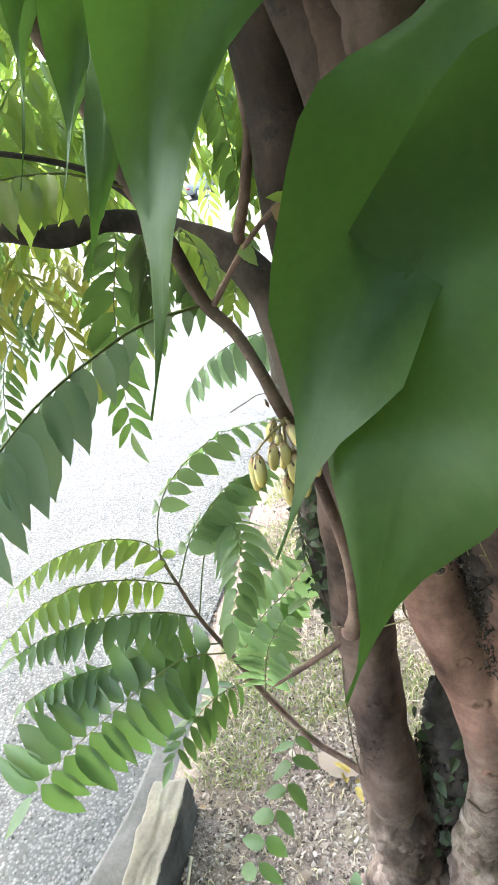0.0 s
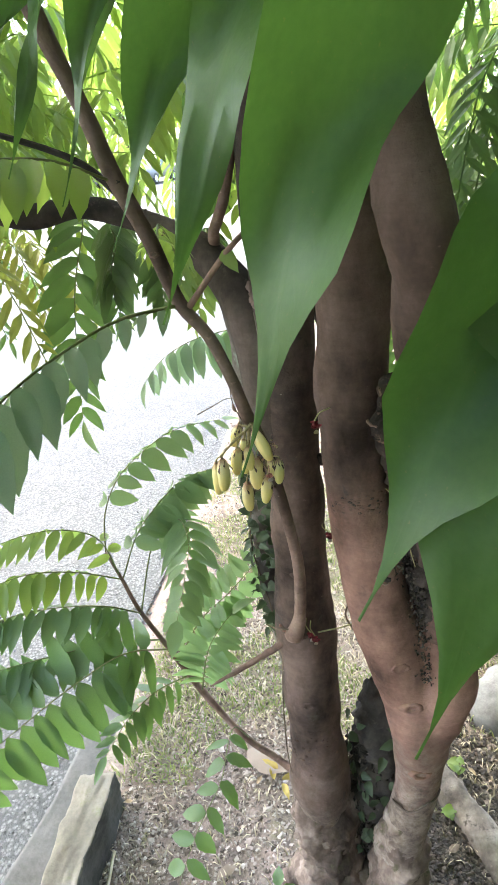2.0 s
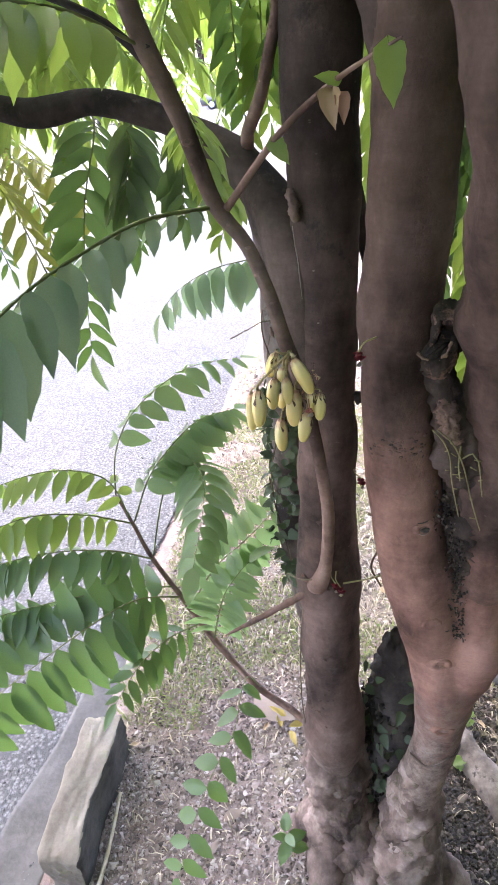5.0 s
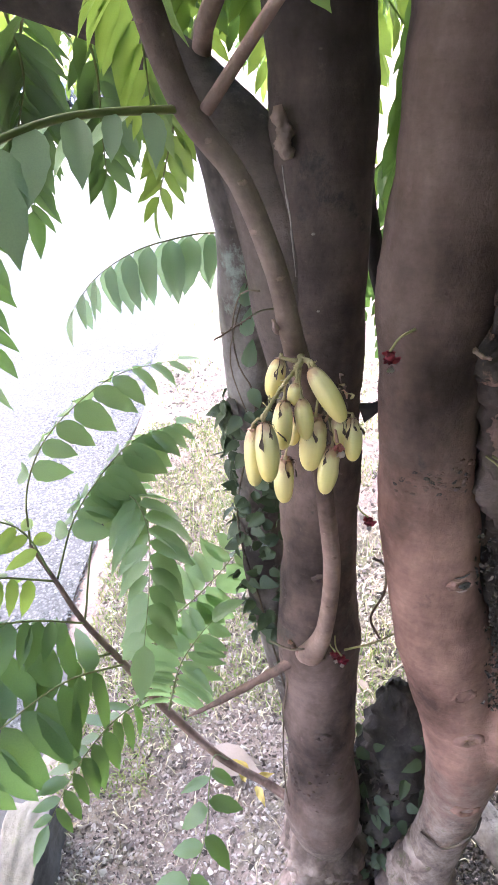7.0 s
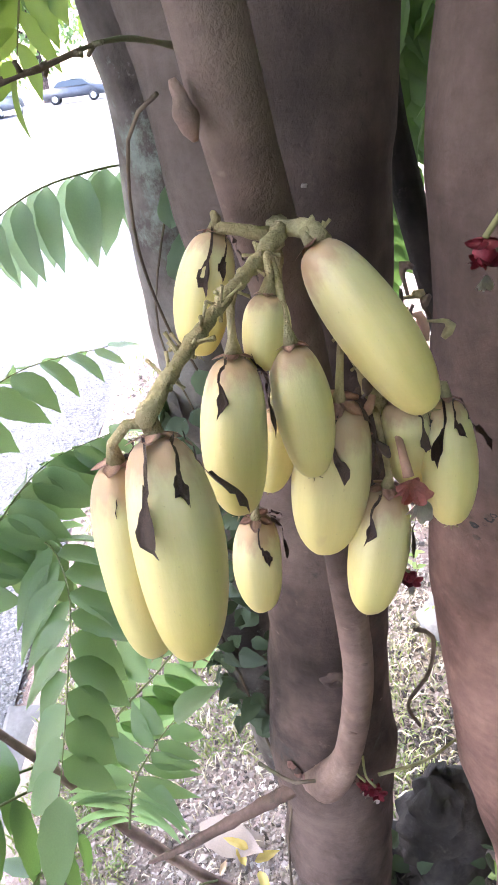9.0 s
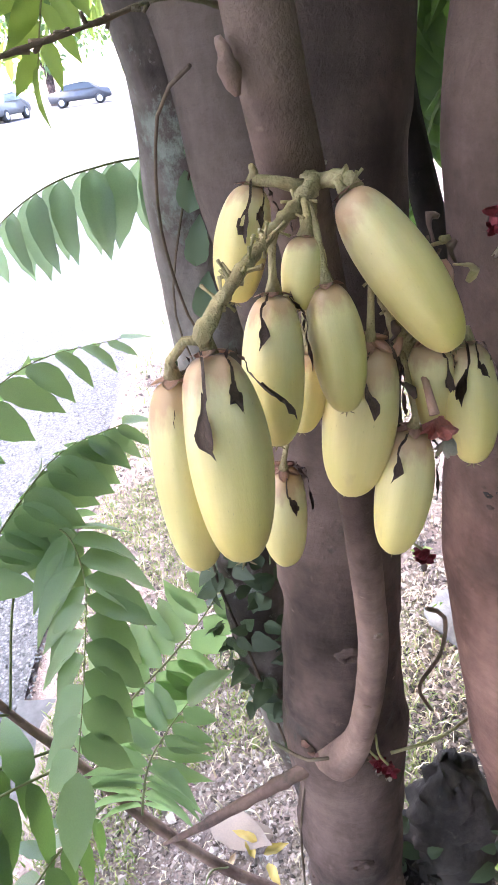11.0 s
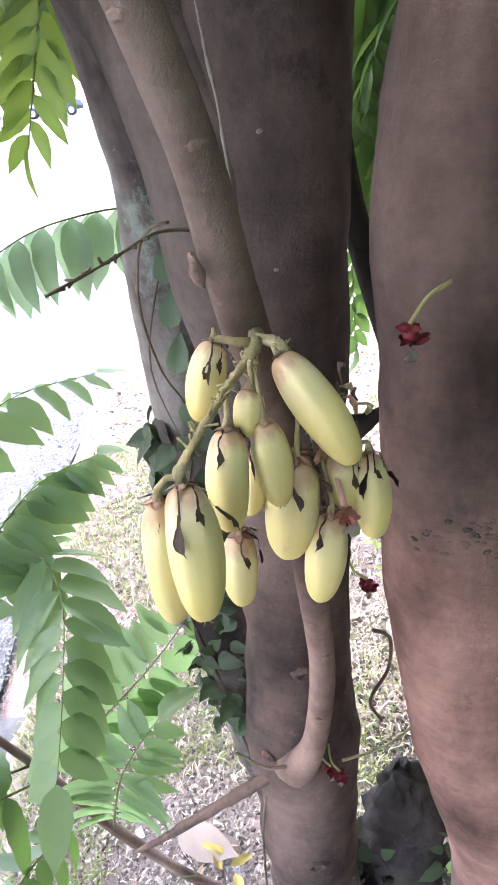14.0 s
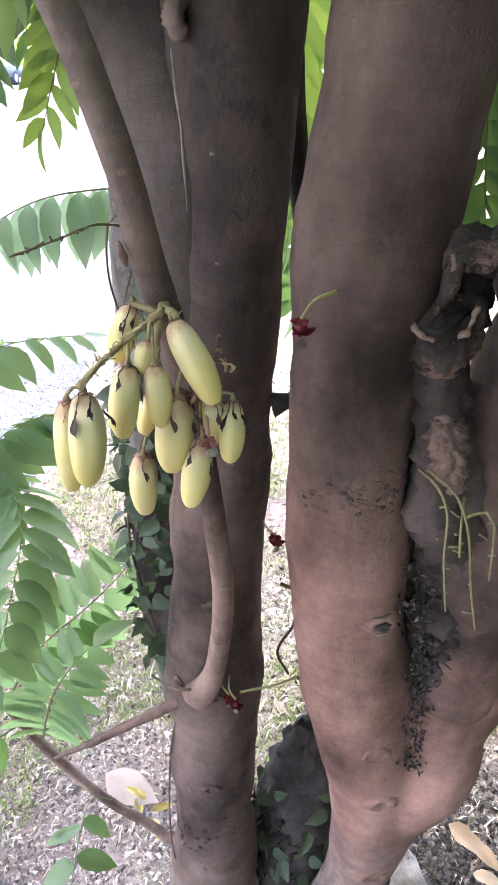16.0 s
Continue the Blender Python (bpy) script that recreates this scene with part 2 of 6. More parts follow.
def fruit_mat():
    m, nt, p = mat("fruit_skin")
    co = nt.nodes.new("ShaderNodeTexCoord")
    sep = nt.nodes.new("ShaderNodeSeparateXYZ")
    nt.links.new(co.outputs["Object"], sep.inputs[0])
    n = tex(nt, 3.0, 4, 0.6)
    add = nt.nodes.new("ShaderNodeMath")
    add.operation = "MULTIPLY_ADD"
    add.inputs[1].default_value, add.inputs[2].default_value = 0.42, 0.0
    nt.links.new(n.outputs[0], add.inputs[0])
    s = nt.nodes.new("ShaderNodeMath")
    s.operation = "ADD"
    nt.links.new(sep.outputs["Z"], s.inputs[0])
    nt.links.new(add.outputs[0], s.inputs[1])
    # ripe skin: cream near the stalk end (z = 0), yellower towards z = -1, with faint lengthwise streaks and a rosy blush at the stalk
    down = ramp(nt, ripe_height(nt, sep.outputs["Z"], n.outputs[0]), [(0.15, (0.71, 0.615, 0.36)), (0.55, (0.69, 0.565, 0.235)), (0.95, (0.65, 0.5, 0.15))])
    info = nt.nodes.new("ShaderNodeObjectInfo")
    col = mix(nt, mix(nt, 0.55, (0, 0, 0), info.outputs["Random"]), down, (0.635, 0.535, 0.215))
    streak = tex(nt, 1.0, 5, 0.65, stretch=(9, 9, 1.1))
    col = mix(nt, 0.35, col, ramp(nt, streak.outputs[0], [(0.35, (0.92, 0.925, 0.88)), (0.6, (1.04, 1.04, 1.06))]), "MULTIPLY")
    blush = ramp(nt, s.outputs[0], [(-0.03, (0, 0, 0)), (0.12, (1, 1, 1))])
    col = mix(nt, mix(nt, 0.65, (0, 0, 0), blush), col, (0.42, 0.2, 0.14))
    fl = tex(nt, 22, 3, 0.7)
    col = mix(nt, ramp(nt, fl.outputs[0], [(0.66, (0, 0, 0)), (0.74, (0.5, 0.5, 0.5))]), col, (0.45, 0.35, 0.17))
    bruise = tex(nt, 2.3, 3, 0.5)
    col = mix(nt, ramp(nt, bruise.outputs[0], [(0.66, (0, 0, 0)), (0.74, (0.45, 0.45, 0.45))]), col, (0.47, 0.32, 0.17))
    nt.links.new(col, p.inputs["Base Color"])
    p.inputs["Roughness"].default_value = 0.48
    p.inputs["Subsurface Weight"].default_value = 0.2
    p.inputs["Subsurface Radius"].default_value = (0.006, 0.005, 0.002)
    bump(nt, p, mix(nt, 0.5, fl.outputs[0], streak.outputs[0]), 0.06, 0.003)
    return m


FRUIT = fruit_mat()
CALYX = plain("calyx", (0.42, 0.22, 0.16), (0.52, 0.3, 0.22), 60, 0.7)
STALKGREEN = plain("fruit_stalk", (0.26, 0.2, 0.1), (0.45, 0.37, 0.2), 160, 0.8, 0.6)
DRIED = plain("dried_petal", (0.05, 0.032, 0.026), (0.15, 0.09, 0.07), 90, 0.75)
RED = plain("red_petal", (0.13, 0.006, 0.014), (0.28, 0.02, 0.035), 120, 0.5)
PINK = plain("pink_petal", (0.5, 0.16, 0.14), (0.66, 0.3, 0.25), 120, 0.6)
WHITEPETAL = plain("pale_petal", (0.6, 0.52, 0.45), (0.75, 0.68, 0.6), 120, 0.6)
STONE = plain("stone", (0.07, 0.066, 0.062), (0.16, 0.152, 0.145), 14, 0.85, 0.5, 0.01)
GRASS = leaf_mat("grass_blade", (0.09, 0.15, 0.045), (0.28, 0.27, 0.11), (0.3, 0.4, 0.1), 0.3, 0.6)
STRAW = plain("straw", (0.36, 0.29, 0.18), (0.55, 0.48, 0.36), 30, 0.85)
WOODLIP = plain("broken_wood", (0.13, 0.08, 0.058), (0.3, 0.195, 0.145), 90, 0.9, 0.6)
YELLOWSTEM = plain("pale_green_stem", (0.22, 0.21, 0.08), (0.34, 0.31, 0.13), 60, 0.7)
GREENSTEM = plain("yellow_green_stem", (0.17, 0.15, 0.065), (0.28, 0.24, 0.11), 60, 0.7)


def concrete_mat():
    m, nt, p = mat("mossy_concrete")
    n, f, g = tex(nt, 7, 6, 0.65), tex(nt, 90, 5, 0.7), tex(nt, 16, 5, 0.7)
    col = ramp(nt, n.outputs[0], [(0.3, (0.1, 0.084, 0.064)), (0.7, (0.22, 0.19, 0.152))])
    moss = ramp(nt, g.outputs[0], [(0.58, (0, 0, 0)), (0.68, (0.7, 0.7, 0.7))])
    col = mix(nt, moss, col, (0.15, 0.15, 0.075))
    col = mix(nt, 0.5, col, ramp(nt, f.outputs[0], [(0.3, (0.7, 0.7, 0.7)), (0.7, (1.2, 1.2, 1.2))]), "MULTIPLY")
    nt.links.new(col, p.inputs["Base Color"])
    p.inputs["Roughness"].default_value = 0.9
    bump(nt, p, mix(nt, 0.5, f.outputs[0], g.outputs[0]), 0.6, 0.006)
    return m


CONCRETE = concrete_mat()
# dark copy of the concrete, for the kerb block's shaded side
SHADED_CONCRETE = plain("shaded_concrete", (0.028, 0.027, 0.025), (0.075, 0.07, 0.062), 26, 0.9, 0.6, 0.004)


def soil_mat():
    m, nt, p = mat("soil")
    n, g, f = tex(nt, 1.6, 6, 0.6), tex(nt, 22, 6, 0.7), tex(nt, 120, 5, 0.7)
    col = ramp(nt, n.outputs[0], [(0.35, (0.165, 0.12, 0.105)), (0.52, (0.25, 0.188, 0.167)), (0.68, (0.335, 0.262, 0.24))])
    far = ramp(nt, tex(nt, 0.7, 5, 0.7).outputs[0], [(0.5, (0, 0, 0)), (0.6, (0.75, 0.75, 0.75))])
    col = mix(nt, far, col, (0.13, 0.155, 0.06))
    col = mix(nt, 0.75, col, ramp(nt, g.outputs[0], [(0.3, (0.5, 0.5, 0.5)), (0.7, (1.4, 1.38, 1.35))]), "MULTIPLY")
    col = mix(nt, 0.6, col, ramp(nt, f.outputs[0], [(0.3, (0.6, 0.6, 0.6)), (0.7, (1.3, 1.3, 1.3))]), "MULTIPLY")
    nt.links.new(col, p.inputs["Base Color"])
    p.inputs["Roughness"].default_value = 0.95
    bump(nt, p, mix(nt, 0.5, g.outputs[0], f.outputs[0]), 0.9, 0.02)
    return m


def road_mat():
    m, nt, p = mat("gravel_road")
    v = tex(nt, 75, kind="Voronoi")
    v2 = tex(nt, 210, kind="Voronoi")
    n = tex(nt, 0.9, 6, 0.6)
    g = tex(nt, 9, 5, 0.7)
    col = ramp(nt, v.outputs["Distance"], [(0.1, (0.165, 0.164, 0.168)), (0.6, (0.062, 0.0615, 0.063))])
    col = mix(nt, 0.6, col, ramp(nt, n.outputs[0], [(0.3, (0.8, 0.79, 0.78)), (0.7, (1.2, 1.2, 1.2))]), "MULTIPLY")
    col = mix(nt, 0.6, col, ramp(nt, g.outputs[0], [(0.3, (0.75, 0.75, 0.75)), (0.7, (1.2, 1.2, 1.2))]), "MULTIPLY")
    nt.links.new(col, p.inputs["Base Color"])
    p.inputs["Roughness"].default_value = 0.85
    bump(nt, p, mix(nt, 0.45, v.outputs["Distance"], v2.outputs["Distance"]), 0.7, 0.008)
    return m


BLOCKER_PAINT = plain("light_block_wall", (0.26, 0.25, 0.235), (0.4, 0.385, 0.365), 2.2, 0.9, 0.4, 0.01)
ROADEDGE = plain("worn_edging", (0.06, 0.058, 0.055), (0.115, 0.11, 0.105), 9, 0.95, 0.5, 0.006)
SOIL, ROAD = soil_mat(), road_mat()


# ---- building helpers ----
WORLD = {}


def place(ob, parent=None, m=Matrix()):
    """Puts ob at the world pose m, under parent."""
    WORLD[ob.name] = m.copy()
    if parent:
        ob.parent = parent
        ob.matrix_parent_inverse = WORLD[parent.name].inverted()
    ob.matrix_basis = m
    return ob


def thing(name, at, label, category, group="", kind=""):
    ob = new(name)
    ob.empty_display_size = 0.05
    place(ob, None, Matrix.Translation(at))
    return tagged(ob, label, category, group, kind)


def mesh_of(name, bm, material, smooth=True):
    me = bpy.data.meshes.new(name)
    bm.to_mesh(me)
    bm.free()
    me.materials.append(material)
    if smooth:
        me.polygons.foreach_set("use_smooth", [True] * len(me.polygons))
    return me


def part(name, bm, material, parent, label="", smooth=True, m=Matrix()):
    ob = new(name, mesh_of(name, bm, material, smooth))
    place(ob, parent, m)
    return tagged(ob, label)


def from_lists(name, verts, faces, material, smooth=False):
    me = bpy.data.meshes.new(name)
    me.from_pydata(verts, [], faces)
    me.materials.append(material)
    if smooth:
        me.polygons.foreach_set("use_smooth", [True] * len(me.polygons))
    return me


def spline(pts, step):
    """Catmull-Rom through points (x, y, z, radius), about every step metres."""
    p = [np.array(q, float) for q in pts]
    p = [2 * p[0] - p[1]] + p + [2 * p[-1] - p[-2]]
    out = []
    for i in range(1, len(p) - 2):
        a, b, c, d = p[i - 1 : i + 3]
        n = max(1, int(np.linalg.norm(c[:3] - b[:3]) / step))
        for k in range(n):
            t = k / n
            q = 0.5 * (2 * b + (c - a) * t + (2 * a - 5 * b + 4 * c - d) * t * t + (3 * b - a - 3 * c + d) * t ** 3)
            q[3] = max(q[3], 0.0003)
            out.append(q)
    out.append(p[-2])
    return out


def tube(bm, pts, step=0.02, seg=20, lump=0.0, fine=0.0, freq=9.0, seed=0.0, cap=True):
    """A bent, tapering, lumpy rod along points (x, y, z, radius)."""
    line = spline(pts, step)
    u = None
    rings = []
    for i, q in enumerate(line):
        c = Vector(q[:3])
        t = Vector(line[min(i + 1, len(line) - 1)][:3]) - Vector(line[max(i - 1, 0)][:3])
        t.normalize()
        if u is None:
            u = t.orthogonal().normalized()
        u = (u - t * u.dot(t)).normalized()
        v = t.cross(u)
        ring = []
        for k in range(seg):
            a = 2 * math.pi * k / seg
            d = u * math.cos(a) + v * math.sin(a)
            w = c + d * q[3]
            r = q[3]
            if lump:
                r += q[3] * lump * noise.noise(w * freq + Vector((seed, 0, 0)))
            if fine:
                r += q[3] * fine * noise.noise(w * freq * 5 + Vector((0, seed, 0)))
            ring.append(bm.verts.new(c + d * r))
        rings.append(ring)
    for a, b in zip(rings, rings[1:]):
        for k in range(seg):
            bm.faces.new((a[k], a[(k + 1) % seg], b[(k + 1) % seg], b[k]))
    if cap:
        bm.faces.new(rings[0][::-1])
        bm.faces.new(rings[-1])
    return rings


def rod(name, pts, material, parent, step=0.02, seg=8, label="", **kw):
    bm = bmesh.new()
    tube(bm, pts, step, seg, **kw)
    return part(name, bm, material, parent, label)


def leaf_mesh(name, material, ratio=0.3, cup=0.18, bend=0.25, tip=1.0, wave=0.03, seed=0, heart=0.0, taper=0.72, sway=0.0, nu=9, skew=0.72):
    """A leaf blade one long along +x, folded a little at its midrib, with +z its upper side."""
    rng = random.Random(seed)
    nv = 2
    verts, faces = [], []
    ph = rng.random() * 6
    for i in range(nu + 1):
        u = i / nu
        w = ratio * 0.5 * (math.sin(math.pi * min(1.0, u ** (skew - heart * 0.25))) ** 0.75 if 0 < u < 1 else 0)
        if u > taper:
            w *= 1 - tip * 0.45 * ((u - taper) / (1 - taper)) ** 0.8
            if tip > 1.2:
                w *= max(0.0, (1 - u) / (1 - taper)) ** 1.05
        w = max(w, 0.012 if u < 0.5 else 0.002)
        for j in range(-nv, nv + 1):
            s = j / nv
            z = cup * abs(s) * w - bend * u * u + wave * ratio * math.sin(9 * u + ph + 2 * s) * abs(s) * min(1.0, 2 * w / ratio)
            x = u - heart * 0.16 * abs(s) * (1 - u) ** 3
            verts.append((x, s * w * (1 + 0.06 * math.sin(23 * u + 2 * ph) * abs(s)) + sway * math.sin(4.6 * u) * u, z))
    row = 2 * nv + 1
    for i in range(nu):
        for j in range(row - 1):
            a = i * row + j
            faces.append((a, a + row, a + row + 1, a + 1))
    me = from_lists(name, verts, faces, material, True)
    uv = me.uv_layers.new(name="blade")
    for loop in me.loops:
        i, j = divmod(loop.vertex_index, row)
        uv.data[loop.index].uv = (i / nu, j / (row - 1))
    return me


def leaf_set(material, ratio=0.3, count=4, **kw):
    return [leaf_mesh("leaflet", material, ratio * (0.9 + 0.07 * k), bend=0.08 + 0.1 * k, cup=0.12 + 0.1 * (k % 3), seed=k, **kw) for k in range(count)]


SET = {m.name: leaf_set(m, 0.36, tip=0.65, taper=0.78) for m in (LEAF, LEAF_LIGHT, LEAF_PALE_HAZED)}
SET_WIDE = {m.name: leaf_set(m, 0.5, tip=0.7, taper=0.8) for m in (LEAF, LEAF_LIGHT, LEAF_SOFT)}
SET_BROAD = leaf_set(LEAF, 0.36, tip=0.3, taper=0.86)
LONG_BEND, LONG_SWAY = (0.05, 0.07, 0.09), (-0.06, -0.08, -0.1)
LONG = [leaf_mesh("leaflet", LEAF_NEAR, 0.2, cup=0.3, bend=LONG_BEND[k], tip=1.3, wave=0.5, seed=k, taper=0.72, skew=0.98, sway=LONG_SWAY[k], nu=20) for k in range(3)]
IVY = leaf_set(LEAF_IVY, 0.85, 3, tip=0.7, heart=1.0)
IVY_PALE = leaf_set(LEAF_PALE_HAZED, 0.85, 2, tip=0.7, heart=0.6)
HEART = leaf_set(LEAF_LIGHT, 0.75, 3, tip=1.2, heart=1.0)


def leaf_pose(at, axis, up, length, width=1.0):
    x = Vector(axis).normalized()
    y = Vector(up).cross(x)
    if y.length < 1e-4:
        y = x.orthogonal()
    y.normalize()
    z = x.cross(y)
    r = Matrix((x, y, z)).transposed().to_4x4()
    return Matrix.Translation(at) @ r @ Matrix.Diagonal((length, length * width, length, 1))


def frond_poses(pts, pairs, length, droop, forward, start, rng, taper=0.45, terminal=True, face=None, young=0.62):
    """Poses of the leaflets of a compound leaf whose rachis runs through pts."""
    line = [Vector(q[:3]) for q in spline([(*p[:3], 0.001) for p in pts], 0.006)]
    n = len(line) - 1
    out = []
    for k in range(pairs):
        f = start + (1 - start) * (k + 0.3) / pairs
        i = min(n - 1, int(f * n))
        at = line[i].lerp(line[i + 1], f * n - i)
        t = (line[min(n, i + 4)] - line[max(0, i - 4)]).normalized()
        side = t.cross(Vector((0, 0, 1)))
        if face is not None:
            side = t.cross(Vector(face))
        side.normalize()
        size = length * (young + (1 - young) * min(1.0, (2.2 if young > 0.5 else 1.35) * f)) * (1 - taper * max(0.0, f - 0.6) / 0.4)
        for s in (-1, 1):
            j = lambda a: rng.uniform(-a, a)
            ax = side * s * (1 - 0.55 * droop) + t * (forward + j(0.12)) + Vector((0, 0, -1)) * (droop + j(0.14)) + Vector((j(0.1), j(0.1), 0))
            up = side.cross(t) * (1 if s > 0 else 1)
            if up.z < 0:
                up = -up
            up = up + side * s * 0.9 * droop + Vector((j(0.2), j(0.2), j(0.1)))
            out.append((at + t * 0.006 * s, ax, up, size * rng.uniform(0.9, 1.08), rng.uniform(0.9, 1.12)))
    if terminal:
        t = (line[-1] - line[-5]).normalized()
        out.append((line[-1], t + Vector((0, 0, -0.25 * droop)), Vector((0.1, 0, 1)), length * 0.75, 1.0))
    return out


def frond(tree, pts, pairs, length, leaves, droop=0.3, forward=0.45, start=0.12, seed=0, thick=0.0016, label="", **kw):
    """A compound leaf: its stalk is a part of the tree, each leaflet a part of the stalk."""
    rng = random.Random(seed)
    n = len(pts)
    stalk = rod("leaf_stalk", [(*p, thick * (1.25 - 0.95 * k / (n - 1))) for k, p in enumerate(pts)], STALK, tree, 0.012, 6, label)
    for at, ax, up, size, wide in frond_poses(pts, pairs, length, droop, forward, start, rng, **kw):
        place(new("leaflet", rng.choice(leaves)), stalk, leaf_pose(at, ax, up, size, wide))
    return stalk


class Heap:
    """Many small pieces joined into one mesh."""

    def __init__(self):
        self.v, self.f = [], []

    def add(self, verts, faces):
        n = len(self.v)
        self.v.extend(verts)
        self.f.extend(tuple(i + n for i in f) for f in faces)

    def leaf(self, m, ratio=0.3, bend=0.2):
        w = ratio / 2
        loc = [(0, 0, 0), (0.3, w * 0.85, -0.02 + 0.03), (0.3, 0, -0.02), (0.3, -w * 0.85, 0.01), (0.65, w * 0.8, -bend * 0.4 + 0.03), (0.65, 0, -bend * 0.4), (0.65, -w * 0.8, -bend * 0.4 + 0.03), (1, 0, -bend)]
        self.add([tuple(m @ Vector(p)) for p in loc], [(0, 2, 1), (0, 3, 2), (1, 2, 5, 4), (2, 3, 6, 5), (4, 5, 7), (5, 6, 7)])

    def mesh(self, name, material, smooth=False):
        return from_lists(name, self.v, self.f, material, smooth)


def ground_z(x, y):
    """The lie of the verge: a little mound round the tree, falling to the road."""
    d = math.hypot(x - 0.1, y - 1.08)
    z = 0.05 * math.exp(-(d / 0.35) ** 2)
    z += 0.012 * noise.noise(Vector((x * 2.1, y * 2.1, 0))) + 0.006 * noise.noise(Vector((x * 9, y * 9, 3)))
    if x < -0.62:
        z -= 0.10 * min(1.0, (-0.62 - x) / 0.28) ** 1.3
    return z


# ---- ground and road ----
def build_ground():
    bm = bmesh.new()
    xs = sorted({round(v, 4) for v in [-1500, -300, -80, -30, -12, -5, -2.5, -1.6, -1.2] + list(np.arange(-1.1, 1.3, 0.035)) + [1.35, 1.6, 2, 3, 5, 9, 20, 60, 300, 1500]})
    ys = sorted({round(v, 4) for v in [-1500, -300, -60, -20, -8, -3, -1.2, -0.6, -0.2] + list(np.arange(0.1, 3.2, 0.04)) + [3.4, 3.8, 4.5, 6, 9, 14, 25, 50, 100, 400, 1500]})
    grid = [[bm.verts.new((x, y, ground_z(x, y))) for x in xs] for y in ys]
    for a, b in zip(grid, grid[1:]):
        for k in range(len(xs) - 1):
            bm.faces.new((a[k], a[k + 1], b[k + 1], b[k]))
    ob = new("ground", mesh_of("ground", bm, SOIL))
    place(ob)
    tagged(ob, "bare grey-brown soil verge with thin grass and litter", "ground", kind="structure")
    bm = bmesh.new()
    xs = [-26, -14, -8, -5, -3.4, -2.4, -1.8, -1.4, -1.1, -0.95, -0.82]
    ys = [-12, -4, -1] + [0.25 * k for k in range(0, 20)] + [6, 8, 12, 20, 35, 60]
    grid = []
    for y in ys:
        row = []
        for k, x in enumerate(xs):
            edge = x
            if k == len(xs) - 1:
                edge += 0.035 * noise.noise(Vector((y * 1.7, 0, 5))) + max(0, (y - 2.5)) * 0.045
            row.append(bm.verts.new((edge, y, -0.042 + 0.006 * noise.noise(Vector((x, y, 0)) * 0.8))))
        grid.append(row)
    for a, b in zip(grid, grid[1:]):
        for k in range(len(xs) - 1):
            bm.faces.new((a[k], a[k + 1], b[k + 1], b[k]))
    ob = new("road", mesh_of("road", bm, ROAD))
    place(ob)
    tagged(ob, "wide pale grey gravel road in bright sunlight", "road", kind="structure")


build_ground()

def blocking_wall(name, size, at, label):
    """A plastered wall, added out of view to block light behind and beside the viewer."""
    bm = bmesh.new()
    bmesh.ops.create_cube(bm, size=1, matrix=Matrix.Diagonal((*size, 1)))
    bmesh.ops.bevel(bm, geom=bm.edges[:], offset=0.02, segments=2, affect="EDGES")
    ob = new(name, mesh_of(name, bm, BLOCKER_PAINT, False))
    place(ob, None, Matrix.Translation(at))
    tagged(ob, label, "wall", kind="structure")


blocking_wall("wall_south", (5.0, 0.2, 3.2), (1.9, -1.9, 1.55), "added unseen wall that blocks light behind the viewer")
blocking_wall("wall_east", (0.2, 4.6, 3.2), (2.6, 0.5, 1.55), "added unseen wall that blocks light beside the verge")

# ---- the fruit tree ----
tree = thing("fruit_tree", (0.1, 1.05, 0.0), "smooth brown multi-stemmed tropical fruit tree with feathery compound leaves", "tree")


def limb(name, pts, material, label="", seg=26, step=0.018, lump=0.16, fine=0.05, seed=0.0, parent=None, freq=11.0):
    bm = bmesh.new()
    tube(bm, pts, step, seg, lump, fine, freq, seed)
    return part(name, bm, material, parent or tree, label)


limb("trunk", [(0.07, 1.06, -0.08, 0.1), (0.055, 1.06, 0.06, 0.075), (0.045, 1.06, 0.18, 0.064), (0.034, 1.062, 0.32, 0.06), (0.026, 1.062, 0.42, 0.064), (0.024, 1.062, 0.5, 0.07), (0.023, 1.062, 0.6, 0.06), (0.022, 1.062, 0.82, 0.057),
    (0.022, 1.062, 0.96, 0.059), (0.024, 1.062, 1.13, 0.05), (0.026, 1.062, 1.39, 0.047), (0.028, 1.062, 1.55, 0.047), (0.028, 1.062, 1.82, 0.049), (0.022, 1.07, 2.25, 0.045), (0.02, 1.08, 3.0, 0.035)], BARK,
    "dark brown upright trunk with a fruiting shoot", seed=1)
limb("trunk_base", [(0.072, 1.058, -0.08, 0.145), (0.057, 1.058, 0.05, 0.112), (0.046, 1.06, 0.16, 0.086), (0.036, 1.062, 0.28, 0.073), (0.029, 1.062, 0.38, 0.074), (0.026, 1.062, 0.43, 0.064), (0.025, 1.062, 0.48, 0.062), (0.024, 1.062, 0.53, 0.05), (0.024, 1.062, 0.58, 0.035)], BARK_BASE, "knobbly pale trunk foot with moss", 52, 0.008, 0.34, 0.2, 51, None, 17.0)
limb("trunk_base", [(0.198, 1.0, -0.08, 0.135), (0.194, 0.996, 0.05, 0.102), (0.192, 0.994, 0.16, 0.076), (0.193, 0.994, 0.26, 0.066), (0.197, 0.994, 0.34, 0.06), (0.202, 0.994, 0.42, 0.05), (0.206, 0.994, 0.5, 0.035)], BARK_BASE, "knobbly pale trunk foot with moss", 52, 0.008, 0.34, 0.2, 57, None, 17.0)


